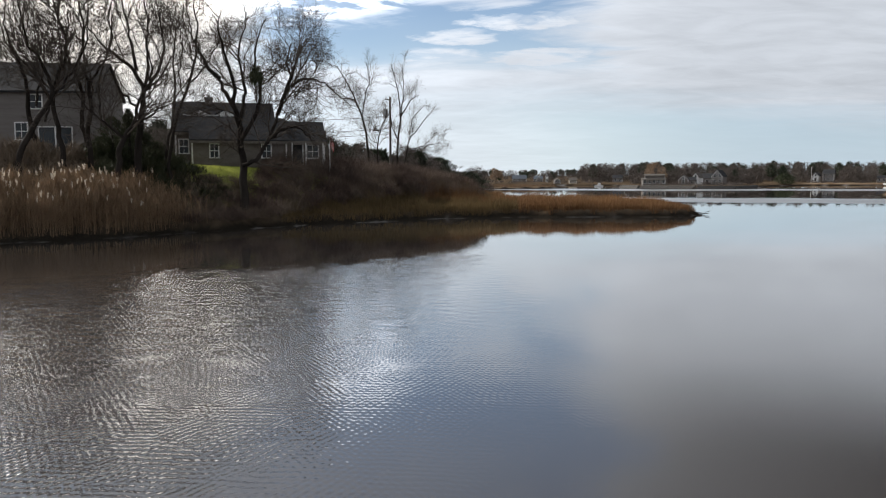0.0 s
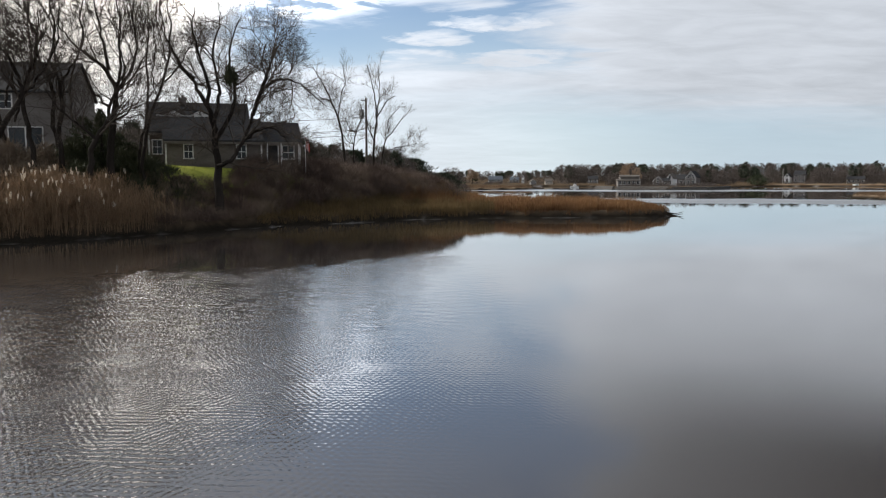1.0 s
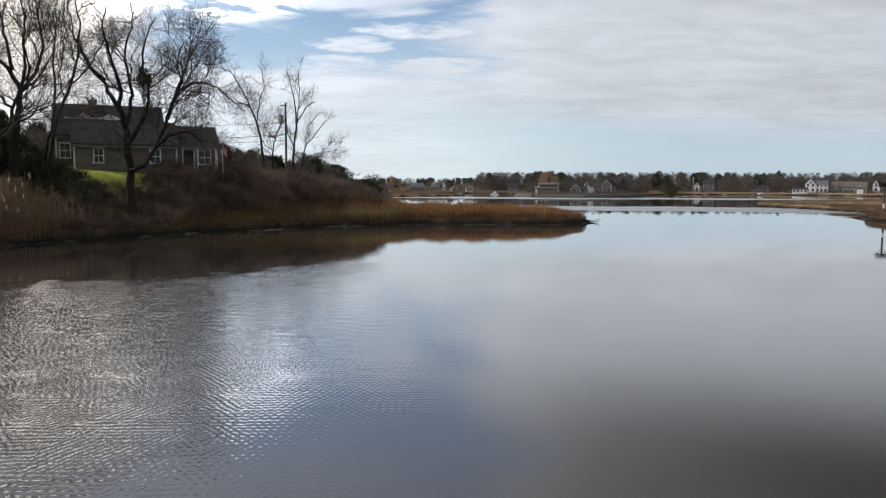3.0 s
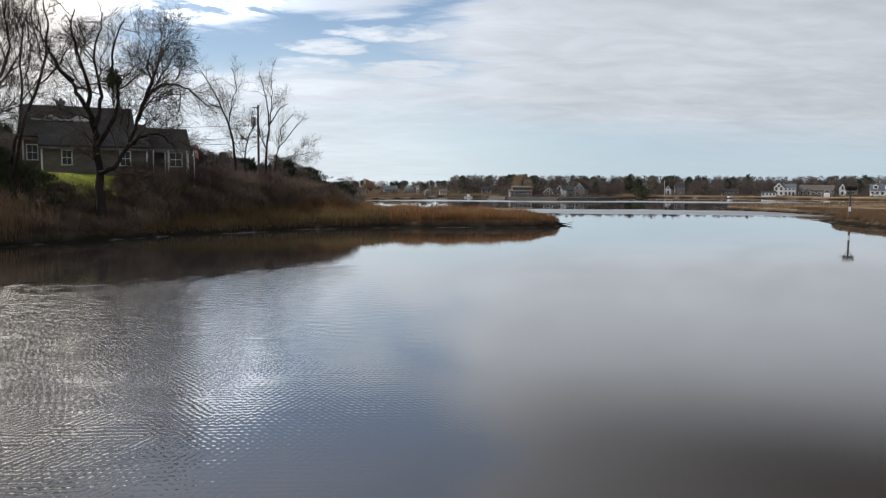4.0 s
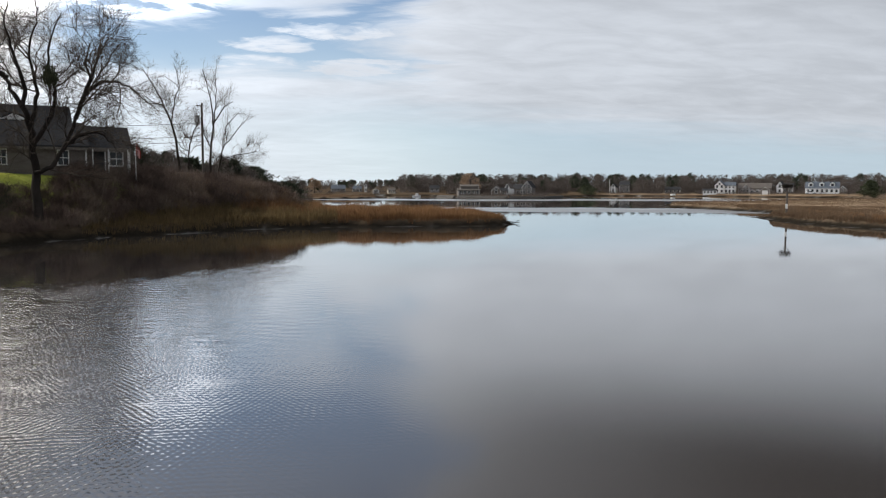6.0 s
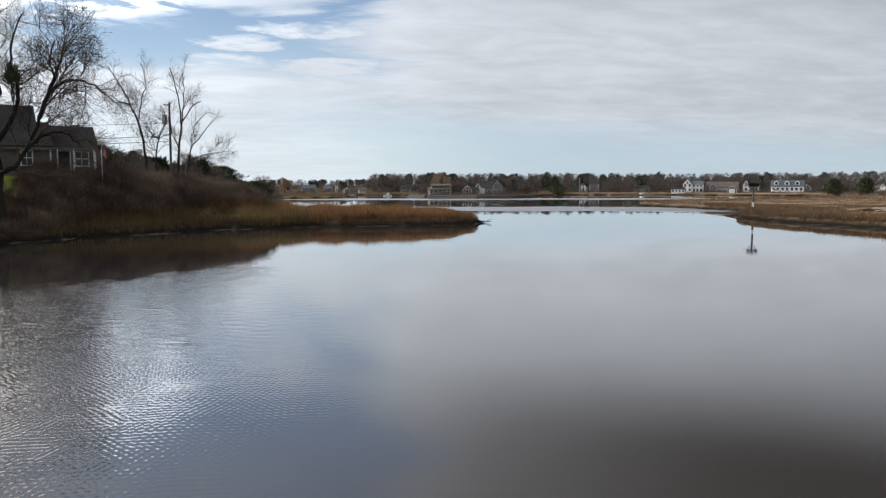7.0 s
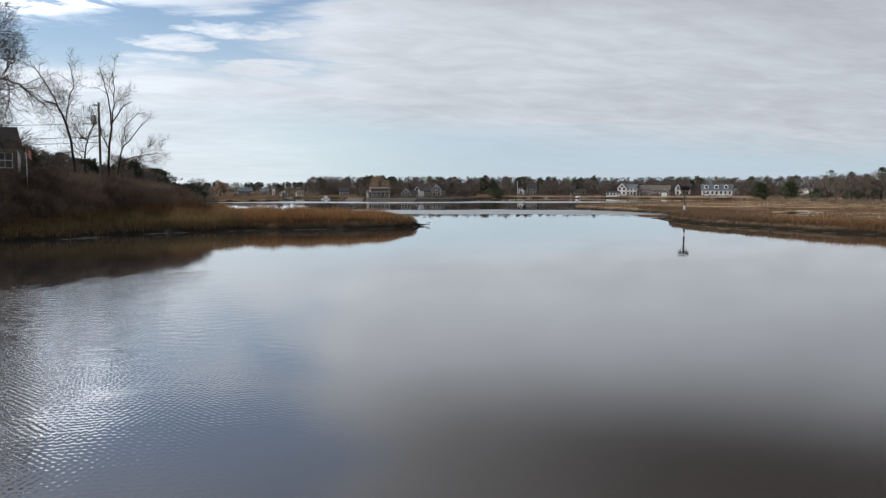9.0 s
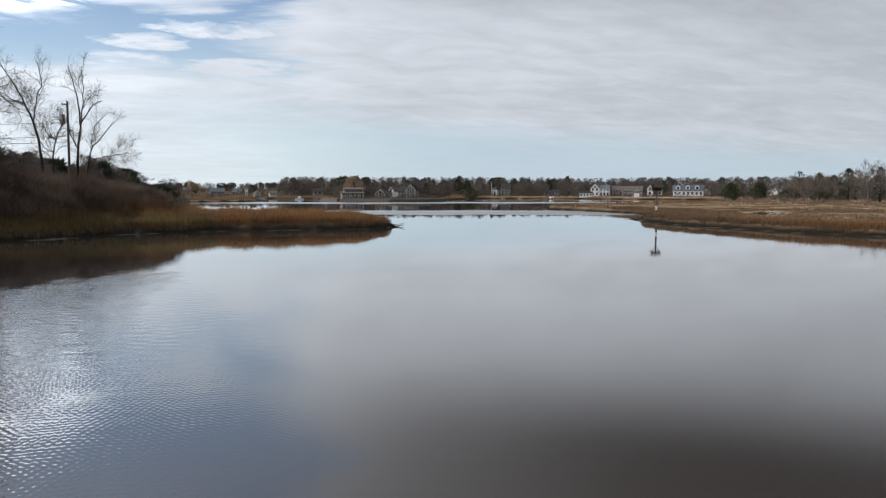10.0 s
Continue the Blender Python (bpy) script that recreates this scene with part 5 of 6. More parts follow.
def cottage():
    """The shingled cape cottage above the lawn: tall rear block, low front ell, east wing with a porch."""
    x, y = plan(-35.2, 77.4)
    g = height(x, y)
    ob = thing("cottage", pose(x, y, 5.03, 0, 0, 35.2 + 4), "weathered grey shingled cottage with dark roofs and white trim", "house")
    part("wall_skirt", boxed(-4.88, -0.38, min(g - 5.6, -1.6), 6.98, 9.0, 0.02), M_SHINGLE, ob)
    gable_block(ob, -6.3, 2.6, 2.2, 9.4, 0, 3.3, 6.1, M_SHINGLE, M_ROOF, fascia=M_DRIFT)
    gable_block(ob, -4.9, 3.4, -0.4, 4.6, 0, 2.45, 4.40, M_SHINGLE, M_ROOF, fascia=M_DRIFT)
    gable_block(ob, 3.4, 7.0, 0.2, 4.4, 0, 2.40, 4.15, M_SHINGLE, M_ROOF, fascia=M_DRIFT)
    for dx in (-4.1, -1.8):
        pediment_dormer(ob, dx, 3.5, 4.1, 1.45, 0.78, 2.2, M_SHINGLE, M_ROOF)
    part("eave_trim", boxed(-5.6, 3.34, 4.80, -0.5, 3.46, 4.93), M_TRIM, ob)
    chimney(ob, -3.2, 5.8, 5.2, 6.75)
    window(ob, -3.0, 0.85, 0.68, 1.15, -0.4, 1)
    window(ob, -5.6, 1.3, 0.75, 1.2, 2.2, 1)
    window(ob, 1.6, 0.85, 0.75, 1.15, -0.4, 1)
    door(ob, 4.5, 0.1, 0.9, 2.0, 0.2, M_ROOF)
    window(ob, 5.9, 0.85, 1.0, 1.15, 0.2, 1)
    for dx in (3.9, 5.15, 6.75):
        part("porch_post", boxed(dx - 0.045, -0.73, 0.0, dx + 0.045, -0.64, 2.2, 0.01), M_TRIM, ob)
    part("porch_beam", boxed(3.6, -0.76, 2.2, 7.05, -0.62, 2.34), M_DRIFT, ob)
    part("porch_floor", boxed(3.5, -0.9, -0.3, 7.1, 0.2, 0.08), M_DRIFT, ob)
    bm = bmesh.new()
    a = [bm.verts.new(p) for p in ((7.02, 0.2, 0.3), (7.02, 4.4, 0.3), (7.02, 4.4, 2.4), (7.02, 2.3, 4.1), (7.02, 0.2, 2.4))]
    b = [bm.verts.new((7.06, v.co.y, v.co.z)) for v in a]
    bm.faces.new(a), bm.faces.new(b[::-1])
    for i in range(5):
        bm.faces.new((a[i], b[i], b[(i + 1) % 5], a[(i + 1) % 5]))
    bmesh.ops.recalc_face_normals(bm, faces=bm.faces[:])
    part("gable_siding", bm, M_WHITE_CLAP, ob, "white clapboard gable end")
    ob.scale = (1.032, 1.032, 1.032)


def big_house():
    x, y = plan(-49.3, 76.0)
    ob = thing("house", pose(x, y, 6.1, 0, 0, 49.3 - 20), "large two-storey grey clapboard house with a dark roof", "house")
    part("foundation", boxed(-9.0, 0.05, -2.5, 5.8, 9.0, 0.02), M_STONE, ob)
    gable_block(ob, -9.2, 6.0, 0, 9.0, 0, 5.2, 8.0, M_GREY_CLAP, M_ROOF, trim=False)
    window(ob, 0.0, 1.2, 0.9, 1.35, 0.0, 1)
    window(ob, 1.25, 3.8, 0.9, 1.1, 0.0, 1)
    window(ob, -4.6, 1.2, 0.9, 1.35, 0.0, 1)
    window(ob, -4.6, 3.6, 0.9, 1.1, 0.0, 1)
    slider = door(ob, 2.7, 0.15, 2.6, 2.05, 0.0)
    part("slider_stile", boxed(2.64, -0.06, 0.15, 2.76, 0.0, 2.2), M_TRIM, slider)


cottage()
big_house()


def far_house(name, label, az, d, turn, blocks, z=None, group="", size=0.84):
    """A distant house: blocks of (kind, x0, x1, y0, y1, z0, eave, ridge, wall, roof, along), with rows of windows on its front walls."""
    x, y = plan(az, d)
    g = height(x, y)
    ob = thing(name, pose(x, y, g if z is None else z, 0, 0, -az + turn), label, "house", group)
    for x0, x1, y0, y1, eave, ridge, wall, roof, along, storeys, n in blocks:
        eave, ridge = eave * 0.92, ridge * 0.92
        gable_block(ob, x0, x1, y0, y1, -0.6, eave, ridge, wall, roof, along, 0.3, fascia=M_TRIM if wall is M_WHITE_CLAP else M_DRIFT)
        for s in range(storeys):
            for k in range(n):
                wx = x0 + (x1 - x0) * (k + 0.5) / n
                window(ob, wx, 0.8 + 2.4 * s, min(1.0, (x1 - x0) / n * 0.5), 1.3, y0, 0)
        if along == "y" and ridge - eave > 1.6:
            window(ob, (x0 + x1) / 2, eave + 0.1, 0.8, 1.0, y0, 0)
    ob.scale = (size, size, size)
    return ob


FAR = "houses along the far shore"
# the wooded point
far_house("shore_house", "grey two-storey shingled house on the wooded point", -6.5, 285, 6, [(-4.6, 4.6, 0, 8, 2.5, 3.2, M_SHINGLE, M_BROWN_ROOF, "x", 1, 5), (-3.4, 4.4, 2.5, 8, 4.3, 5.0, M_SHINGLE, M_BROWN_ROOF, "x", 1, 4)], group=FAR)
far_house("boathouse", "small grey gabled boathouse near the sea wall", -4.55, 282, -8, [(-1.8, 1.8, 0, 5, 2.4, 4.2, M_SHINGLE, M_BROWN_ROOF, "y", 1, 1), (1.8, 4.4, 1, 5, 2.2, 3.4, M_SHINGLE, M_ROOF, "x", 1, 1)], group=FAR)
far_house("cottage", "small white gabled cottage behind the sea wall", -3.75, 284, -20, [(-1.3, 1.3, 0, 5, 3.4, 5.2, M_WHITE_CLAP, M_BROWN_ROOF, "y", 1, 1)], group=FAR)
far_house("shore_house", "tall grey house with a steep gable on the point", -2.7, 290, -14, [(-4.8, 0.4, 1.5, 8, 3.0, 5.0, M_GREY_CLAP, M_ROOF, "x", 1, 3), (0.2, 4.2, 0, 8, 4.0, 6.6, M_GREY_CLAP, M_ROOF, "y", 2, 2)], group=FAR)
# the far left shore
far_house("shore_house", "long blue-grey roofed house on the distant shore", -15.9, 420, 4, [(-5.5, 5.5, 0, 8, 2.6, 5.6, M_GREY_CLAP, M_BLUE_ROOF, "x", 1, 5)], group=FAR, size=0.66)
far_house("shore_house", "grey house with a steep front gable on the distant shore", -14.55, 412, -6, [(-4.0, 3.0, 1, 8, 2.6, 5.0, M_GREY_CLAP, M_BLUE_ROOF, "x", 1, 4), (-1.5, 1.8, 0, 6, 2.4, 4.4, M_SHINGLE, M_BROWN_ROOF, "y", 1, 1)], group=FAR, size=0.62)
far_house("boathouse", "slim white tower-like boathouse on the distant shore", -13.95, 396, 0, [(-0.7, 0.7, 0, 2.4, 4.0, 5.4, M_WHITE_CLAP, M_BLUE_ROOF, "y", 2, 1)], group=FAR)
far_house("cottage", "small pale grey gabled cottage on the distant shore", -13.2, 368, 10, [(-1.8, 1.8, 0, 5, 2.0, 3.4, M_GREY_CLAP, M_BROWN_ROOF, "y", 1, 2)], group=FAR, size=0.72)
far_house("shore_house", "tan two-storey house with white trim on the distant shore", -12.1, 368, 6, [(-2.6, 2.6, 0, 6, 2.8, 4.6, M_TAN_CLAP, M_BROWN_ROOF, "x", 1, 3)], group=FAR, size=0.62)
far_house("cottage", "grey cottage half hidden in the trees", -9.0, 385, 0, [(-2.6, 2.6, 0, 6, 2.6, 4.4, M_GREY_CLAP, M_ROOF, "x", 1, 2)], group=FAR)
# the far right shore
far_house("cottage", "narrow white gabled house at the woods' edge", 3.75, 384, -12, [(-1.4, 1.4, 0, 6, 3.6, 5.4, M_WHITE_CLAP, M_ROOF, "y", 2, 1)], group=FAR)
far_house("shore_house", "grey two-storey house at the woods' edge", 4.5, 384, -6, [(-2.6, 2.6, 0, 7, 4.8, 7.0, M_GREY_CLAP, M_ROOF, "x", 2, 3)], group=FAR)
far_house("shed", "long low grey building at the shore", 7.8, 378, 0, [(-4.0, 4.0, 0, 6, 2.4, 3.8, M_SHINGLE, M_ROOF, "x", 1, 4)], group=FAR)
far_house("shore_house", "large white gabled house with dark windows", 11.0, 372, -6, [(-3.4, 1.2, 0, 9, 5.0, 7.6, M_WHITE_CLAP, M_BLUE_ROOF, "y", 2, 2), (1.2, 6.6, 1.5, 8, 4.6, 6.6, M_WHITE_CLAP, M_BLUE_ROOF, "x", 2, 3)], group=FAR)
far_house("cottage", "low white beach cottage with wide windows", 10.2, 360, 0, [(-3.0, 3.6, 0, 5, 2.2, 3.1, M_WHITE_CLAP, M_ROOF, "x", 1, 4)], group=FAR)
far_house("shore_house", "long grey shingled house on the beach", 13.1, 374, -4, [(-8.0, 8.0, 0, 8, 3.0, 5.8, M_SHINGLE, M_BROWN_ROOF, "x", 1, 6), (-6.0, -2.4, -1.2, 4, 2.8, 5.0, M_SHINGLE, M_BROWN_ROOF, "y", 1, 2)], group=FAR)
far_house("garage", "small grey garage with a white door on the beach", 13.75, 358, -4, [(-2.2, 2.2, 0, 5, 2.4, 4.0, M_SHINGLE, M_BROWN_ROOF, "y", 1, 1)], group=FAR)
far_house("cottage", "white steep-gabled house behind the beach", 14.65, 376, -10, [(-1.5, 1.5, 0, 7, 4.2, 6.6, M_WHITE_CLAP, M_ROOF, "y", 2, 1), (1.5, 6.0, 1, 7, 3.6, 5.4, M_SHINGLE, M_ROOF, "x", 1, 2)], group=FAR)
grey_long = [o for o in bpy.data.objects if o.get("label", "") == "long grey shingled house on the beach"][0]
for cx in (-1.0, 1.6):
    bm = bmesh.new()
    arch = [(cx + 1.15 * math.cos(a), 0.9 + 1.15 * math.sin(a)) for a in np.linspace(0, math.pi, 9)]
    inner = [(cx + 0.9 * math.cos(a), 0.9 + 0.9 * math.sin(a)) for a in np.linspace(math.pi, 0, 9)]
    for k in range(8):
        solid(bm, [arch[k], arch[k + 1], inner[7 - k], inner[8 - k]], -0.10, 0.0)
    part("arch_trim", bm, M_TRIM, grey_long, "white arched window trim")
garage_ob = [o for o in bpy.data.objects if o.get("category", "") == "house" and o.name.startswith("garage")][0]
part("garage_door", boxed(-1.4, -0.08, -0.2, 1.4, 0.0, 2.0), M_WHITE_CLAP, garage_ob, "white garage door")
dormered = far_house("shore_house", "long white house with a blue-grey roof and dormers", 17.2, 370, -2, [(-7.6, 7.6, 0, 8, 3.0, 6.3, M_WHITE_CLAP, M_BLUE_ROOF, "x", 1, 7)], group=FAR)
for dx in (-5.2, -0.2, 4.6):
    pediment_dormer(dormered, dx, 0.9, 3.6, 2.2, 1.5, 3.0, M_WHITE_CLAP, M_BLUE_ROOF)
far_house("cottage", "small grey gabled house among the trees", 18.4, 380, -8, [(-1.8, 1.8, 0, 7, 3.2, 5.0, M_GREY_CLAP, M_ROOF, "y", 1, 1)], group=FAR, size=0.7)
far_house("shore_house", "white house with a brown roof behind the cedars", 22.75, 330, -6, [(-4.4, 3.4, 0, 7, 3.2, 5.4, M_WHITE_CLAP, M_BROWN_ROOF, "x", 1, 4), (-1.5, 1.6, -1.5, 5, 4.0, 6.2, M_WHITE_CLAP, M_BROWN_ROOF, "y", 1, 1)], group=FAR, size=0.66)


# ------------------------------------------------ pole, wires, nest platform and small things
def utility_pole():
    x, y = plan(-25.21, 110)
    g = height(x, y)
    ob = thing("utility_pole", pose(x, y, g, 0, 0, 25.2), "weathered wooden utility pole with a grey transformer", "pole")
    top = 14.96 - g
    part("pole", rod(bmesh.new(), (0, 0, -0.5), (0, 0, top), 0.17, 0.12, 12), M_POLE, ob)
    part("bracket", boxed(-0.75, -0.06, top - 0.42, 0.15, 0.06, top - 0.28, 0.01), M_POLE, ob)
    can = part("transformer", rod(bmesh.new(), (-0.62, 0, top - 2.9), (-0.62, 0, top - 1.6), 0.34, 0.34, 16), M_STEEL, ob, "grey steel transformer can")
    part("bushing", rod(bmesh.new(), (-0.62, 0, top - 1.6), (-0.62, 0, top - 1.25), 0.07, 0.04, 8), M_STEEL, can)
    arm = part("lamp_arm", rod(bmesh.new(), (0, 0, top - 4.9), (-1.6, 0, top - 4.55), 0.035, 0.03, 6), M_STEEL, ob)
    part("luminaire", boxed(-2.35, -0.14, top - 4.64, -1.5, 0.14, top - 4.46, 0.04), M_POLE, arm, "dark cobra-head street light")
    for z in (top - 0.35, top - 4.3, top - 5.0):
        part("insulator", rod(bmesh.new(), (-0.14, 0, z - 0.1), (-0.14, 0, z + 0.12), 0.06, 0.04, 8), M_TRIM, ob)
    # wires that run off behind the cottage
    for k, z in enumerate((top - 2.6, top - 4.3, top - 5.0)):
        c = bpy.data.curves.new("wire", "CURVE")
        c.dimensions, c.bevel_depth, c.bevel_resolution = "3D", 0.03, 1
        s = c.splines.new("POLY")
        s.points.add(20)
        for i in range(21):
            f = i / 20
            s.points[i].co = (-0.1 - 42 * f, 4 * f, z - 3.2 * f * (1 - f) + 0.2 * f, 1)
        c.materials.append(M_WIRE)
        tagged(new("wire", c), "thin black overhead wire slung from the utility pole", "wire", "overhead wires").matrix_world = pose(x, y, g, 0, 0, 25.2)


def nest_platform():
    x, y = plan(15.1, 104.5)
    g = height(x, y)
    ob = thing("nest_platform", pose(x, y, g, 0, 0, -15), "tall osprey nesting pole topped by a stick nest", "nesting pole")
    top = 3.85 - g
    part("pole", rod(bmesh.new(), (0.03, 0, -0.4), (0, 0, top), 0.13, 0.10, 10), M_POLE, ob)
    part("platform", boxed(-0.45, -0.45, top, 0.45, 0.45, top + 0.08, 0.01), M_POLE, ob)
    bm = bmesh.new()
    for sx in (-1, 1):
        rod(bm, (0, 0, top - 0.7), (sx * 0.5, 0, top), 0.035, 0.03, 6)
    part("brace", bm, M_POLE, ob)
    rng = np.random.default_rng(51)
    n = 420
    nest = Soup()
    for _ in range(n):
        a, r = rng.uniform(0, 6.283), 0.55 * math.sqrt(rng.uniform())
        w = rng.uniform(0, 6.283)
        ln = rng.uniform(0.2, 0.5)
        c = np.array([math.cos(a) * r, math.sin(a) * r, top + 0.1 + rng.uniform(0, 0.42) * (1 - 0.55 * r)])
        dv = np.array([math.cos(w), math.sin(w), rng.normal(0, 0.25)]) * ln / 2
        nest.add(*tube([c - dv, c, c + dv], [0.020, 0.024, 0.014], 4))
    nest.mesh("nest", M_BARK, ob)
    part("sign", boxed(-0.13, -0.16, top - 2.45, 0.13, -0.12, top - 1.9, 0.008), M_TRIM, ob, "small white notice board")
    part("perch", rod(bmesh.new(), (-0.45, 0, top + 0.05), (-1.05, 0, top + 0.10), 0.03, 0.02, 6), M_POLE, ob)


utility_pole()
nest_platform()


def flag():
    x, y = plan(-29.55, 77)
    g = height(x, y)
    ob = thing("flag_pole", pose(x, y, g, 0, 0, 29.5), "slim flagpole with a limp red and white striped flag", "flag")
    part("pole", rod(bmesh.new(), (0, 0, -0.2), (0, 0, 8.2 - g), 0.045, 0.03, 8), M_TRIM, ob)
    top = 7.95 - g
    # the cloth hangs in folds, one mesh for each stripe
    for k in range(7):
        bm = bmesh.new()
        rows = []
        for i in range(9):
            f = i / 8
            z = top - 1.15 * f
            px = 0.06 + (k / 7) * (0.26 + 0.08 * math.sin(2.5 * f))
            rows.append([bm.verts.new((px + j * 0.065, 0.06 * math.sin(5 * (k + j) * 0.5 + 3 * f), z - 0.05 * (k + j))) for j in (0, 1)])
        for a, b in zip(rows, rows[1:]):
            bm.faces.new((a[0], a[1], b[1], b[0]))
        bmesh.ops.solidify(bm, geom=bm.faces[:], thickness=0.006)
        part("stripe", bm, M_RED if k % 2 == 0 else M_CLOTH, ob)


def hull(length, beam, depth):
    """An open boat's shell with thickness, bow towards +x."""
    bm = bmesh.new()
    n, rows = 12, []
    for i in range(n + 1):
        f = i / n
        half = beam / 2 * (1 - max(0.0, (f - 0.35) / 0.65) ** 2.2) * (0.86 + 0.14 * min(1, f * 4))
        sheer = depth * (1 + 0.35 * max(0, f - 0.4))
        ring = [(half, sheer), (half * 0.92, depth * 0.45), (half * 0.55, 0.05 + 0.2 * max(0, f - 0.75)), (0, 0.2 * max(0, f - 0.75)),
                (-half * 0.55, 0.05 + 0.2 * max(0, f - 0.75)), (-half * 0.92, depth * 0.45), (-half, sheer)]
        rows.append([bm.verts.new((f * length - length / 2, y, z)) for y, z in ring])
    for a, b in zip(rows, rows[1:]):
        for j in range(6):
            bm.faces.new((a[j], a[j + 1], b[j + 1], b[j]))
    bm.faces.new(rows[0])
    bmesh.ops.remove_doubles(bm, verts=bm.verts[:], dist=0.004)
    bmesh.ops.recalc_face_normals(bm, faces=bm.faces[:])
    bmesh.ops.solidify(bm, geom=bm.faces[:], thickness=0.05)
    return bm


def boat(az, d, turn, length, label, mat, z=None, cabin=False, name="boat"):
    x, y = plan(az, d)
    ob = thing(name, pose(x, y, -0.12 if z is None else z, 0, 0, turn), label, "boat")
    part("hull", hull(length, length * 0.32, length * 0.16), mat, ob)
    part("thwart", boxed(-length * 0.2, -length * 0.15, length * 0.10, -length * 0.12, length * 0.15, length * 0.12), M_DRIFT, ob)
    if cabin:
        c = part("console", boxed(-0.3, -0.5, 0.3, 0.7, 0.5, 1.5, 0.06), M_BOAT, ob)
        part("windscreen", boxed(0.4, -0.45, 1.5, 0.46, 0.45, 1.85), M_PANE, c)
        part("outboard", boxed(-length / 2 - 0.35, -0.2, 0.35, -length / 2 - 0.02, 0.2, 1.1, 0.06), M_RUBBER, ob)


def mast():
    x, y = plan(3.5, 380)
    g = height(x, y)
    ob = thing("mast", pose(x, y, g), "slim white mast beside the narrow white house", "mast")
    part("pole", rod(bmesh.new(), (0, 0, -0.3), (0, 0, 6.4), 0.11, 0.07, 8), M_TRIM, ob)
    part("finial", rod(bmesh.new(), (0, 0, 6.4), (0, 0, 6.6), 0.12, 0.05, 8), M_TRIM, ob)


flag()
mast()
boat(-10.3, 318, 20, 3.4, "white motor boat moored off the far shore", M_BOAT, cabin=True)
boat(4.85 + 3.0, 345, 60, 4.2, "small white skiff drawn up on the far beach", M_BOAT, z=0.35, name="skiff")
xx, yy = plan(-48.7, 74.6)
boat(-48.7, 74.6, 29, 2.8, "teal plastic kayak lying beside the grey house", M_TEAL, z=height(xx, yy) + 0.05, name="kayak")


def sea_wall():
    """Stacked boulders that hold the wooded point, each a stone of its own."""
    rng = np.random.default_rng(61)
    ob = thing("sea_wall", pose(0, 0, 0), "dark stone-block sea wall along the wooded point", "wall", kind="structure")
    meshes = []
    for k in range(5):
        b = boxed(-0.8, -0.4, -0.26, 0.8, 0.4, 0.26, 0.07)
        for v in b.verts:
            v.co += Vector(rng.uniform(-0.05, 0.05, 3))
        me = bpy.data.meshes.new("stone_block")
        b.to_mesh(me)
        b.free()
        me.materials.append(M_STONE)
        meshes.append(me)
    # the wall follows the water's edge of the point, course on course
    edge = [plan(a, d + 0.6) for a, d in ((-8.8, 290), (-7.5, 272), (-3.8, 259), (-1.2, 259), (0.2, 278))]
    for (ax, ay), (bx, by) in zip(edge, edge[1:]):
        run = math.hypot(bx - ax, by - ay)
        for k in range(int(run / 1.62)):
            for row in range(2):
                f = (k + 0.5 + 0.5 * (row % 2)) * 1.62 / run
                st = new("stone_block", meshes[int(rng.integers(5))])
                st.matrix_world = pose(ax + (bx - ax) * f, ay + (by - ay) * f + 0.15 * row, 0.20 + 0.52 * row, 0, 0, math.degrees(math.atan2(by - ay, bx - ax)) + rng.uniform(-3, 3))
                st.parent = ob


sea_wall()


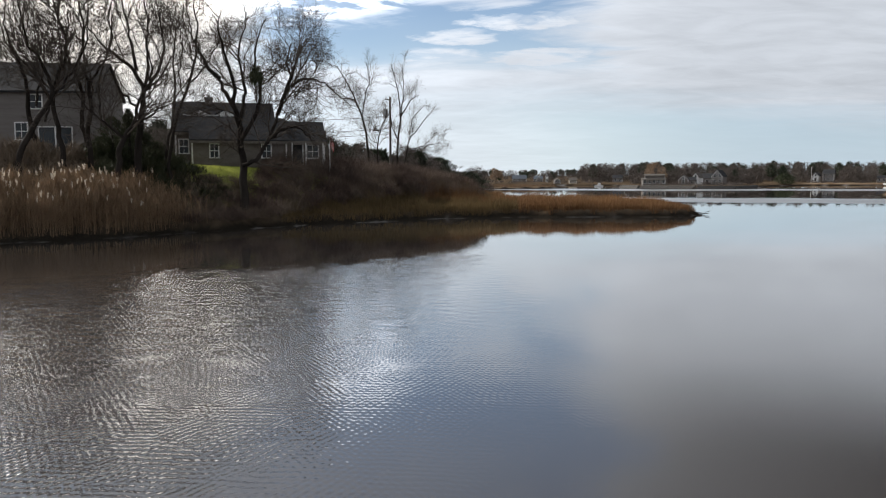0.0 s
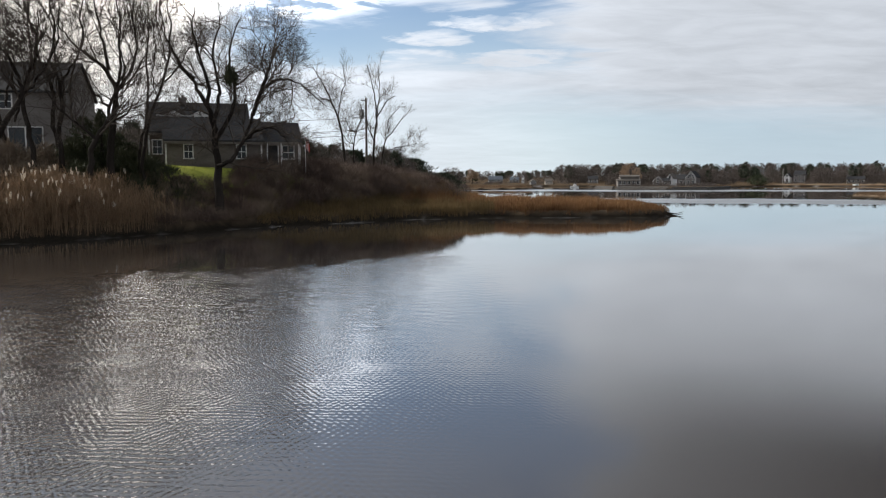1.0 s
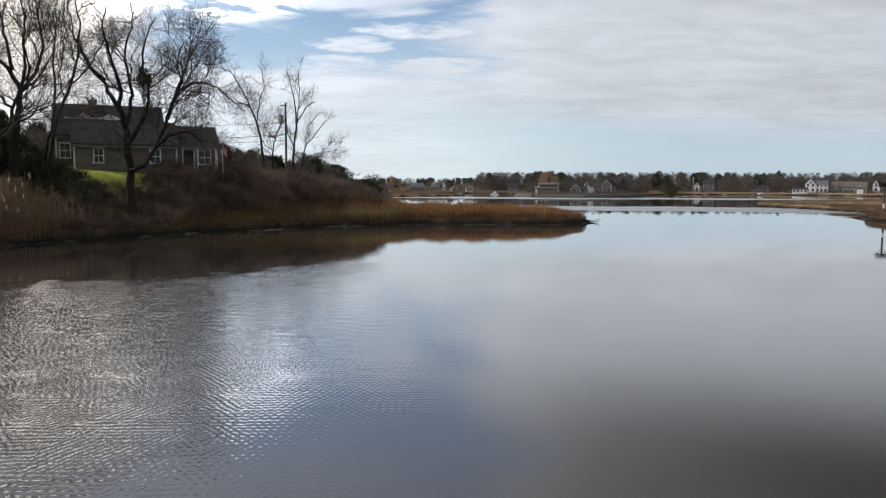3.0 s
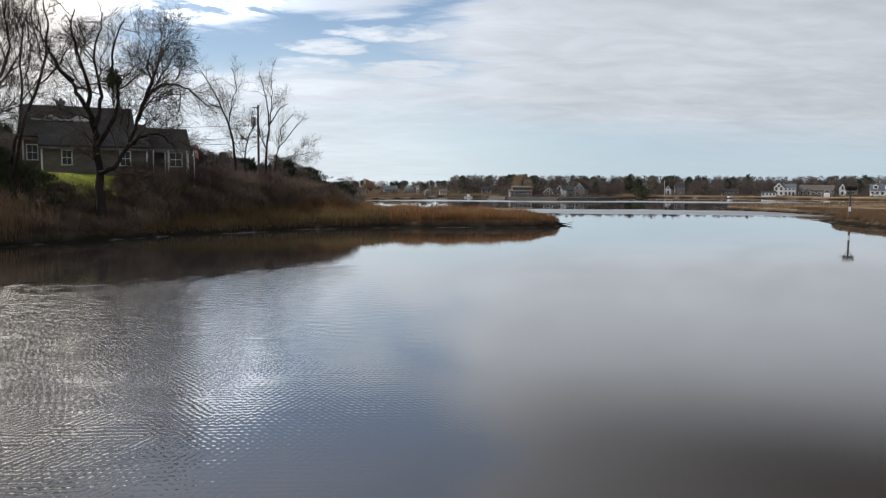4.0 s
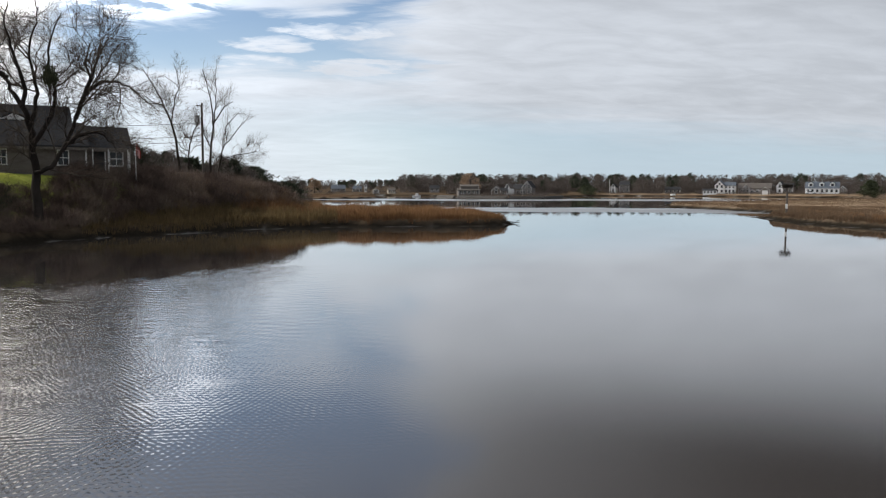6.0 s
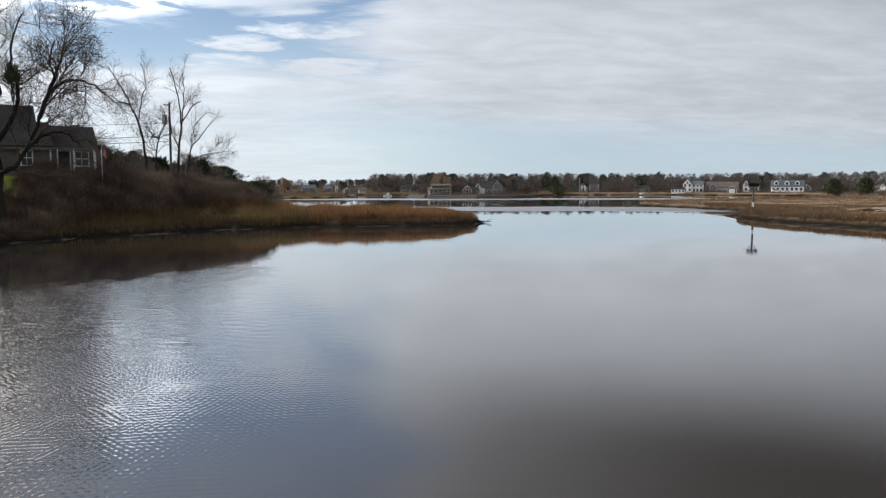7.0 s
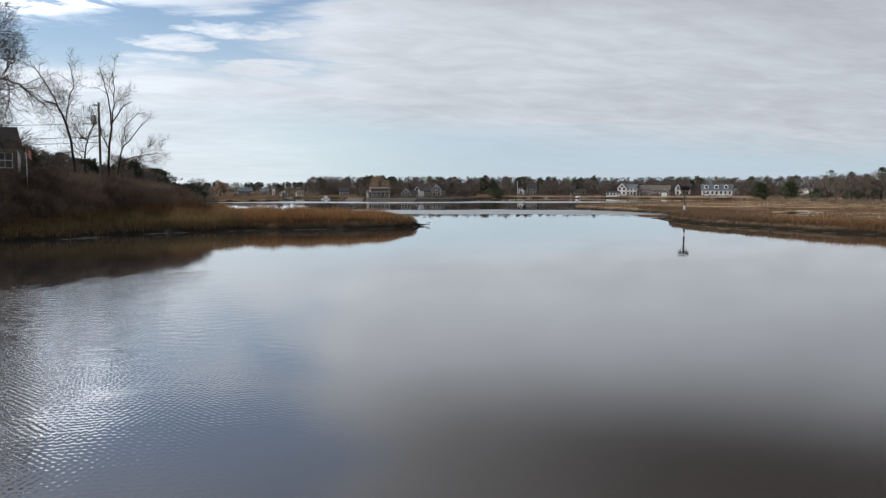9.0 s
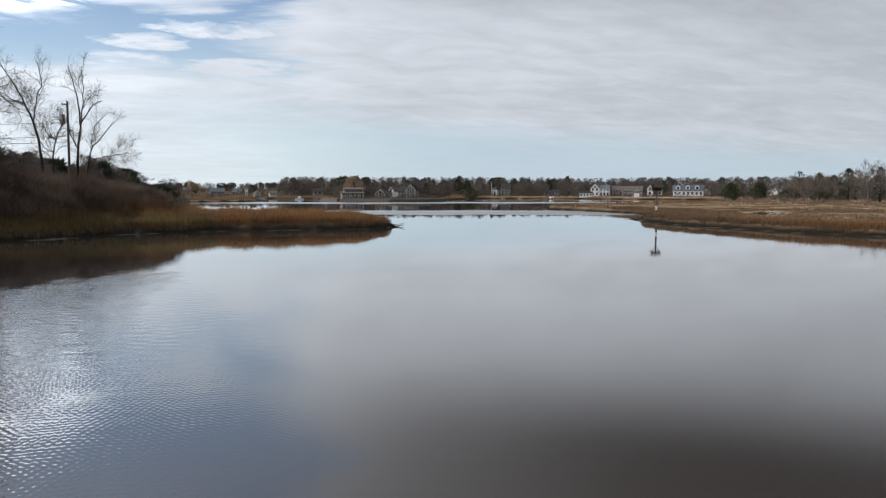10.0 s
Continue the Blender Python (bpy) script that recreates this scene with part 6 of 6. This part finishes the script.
def driftwood():
    rng = np.random.default_rng(62)
    x, y = plan(-3.45, 86.6)
    ob = thing("driftwood", pose(x, y, 0.0, 0, 0, 0), "dark driftwood branch at the tip of the spit", "driftwood")
    s = Soup()
    s.add(*tube(wander(rng, (-0.9, 0.3, 0.20), (1, -0.1, 0.03), 2.0, 8, 0.05, 0.0), np.linspace(0.10, 0.025, 9), 7))
    s.add(*tube(wander(rng, (0.5, 0.1, 0.24), (0.9, 0.3, 0.22), 0.6, 4, 0.1, 0.0), np.linspace(0.04, 0.015, 5), 6))
    s.mesh("branch", M_BARK, ob, True)


driftwood()


def drey():
    """A leaf-and-vine clump high in the shore tree."""
    rng = np.random.default_rng(63)
    x, y = plan(-34.55, 64.5)
    n = 700
    p = rng.normal(0, 1, (n, 3))
    p /= np.linalg.norm(p, axis=1, keepdims=True)
    p *= (rng.uniform(0.2, 1, n) ** 0.8)[:, None] * np.array([0.60, 0.50, 0.85])
    v, t = blades(rng, p[:, 0], p[:, 1], p[:, 2], rng.uniform(0.10, 0.24, n), rng.uniform(0.035, 0.08, n), rng.uniform(0.2, 1.2, n))
    ob = np_mesh("leaf_clump", v, t, M_IVY)
    ob.matrix_world = pose(x, y, 11.9)
    tagged(ob, "dark leafy nest clump high in the shore tree", "nest")


drey()


def parked_car(az, d, turn):
    x, y = plan(az, d)
    ob = thing("car", pose(x, y, height(x, y), 0, 0, turn), "white car parked beside the dormered house", "car")
    bm = bmesh.new()
    solid(bm, [(-2.1, 0.35), (2.1, 0.35), (2.15, 0.75), (1.2, 0.95), (0.6, 1.42), (-1.3, 1.45), (-2.0, 0.95)], -0.85, 0.85)
    bmesh.ops.bevel(bm, geom=bm.edges[:], offset=0.05, segments=1, affect="EDGES")
    part("body", bm, M_CAR, ob)
    for sy in (-0.87, 0.86):
        bm = bmesh.new()
        solid(bm, [(-1.75, 0.95), (1.0, 0.95), (0.5, 1.34), (-1.25, 1.36)], sy, sy + 0.01)
        part("side_window", bm, M_PANE, ob)
    for wx in (-1.3, 1.3):
        for sy in (-0.9, 0.68):
            wheel = part("wheel", rod(bmesh.new(), (wx, sy, 0.33), (wx, sy + 0.22, 0.33), 0.33, 0.33, 14), M_RUBBER, ob)
            part("rim", rod(bmesh.new(), (wx, sy - 0.01, 0.33), (wx, sy + 0.23, 0.33), 0.2, 0.2, 10), M_STEEL, wheel)


parked_car(16.55, 362, -10)
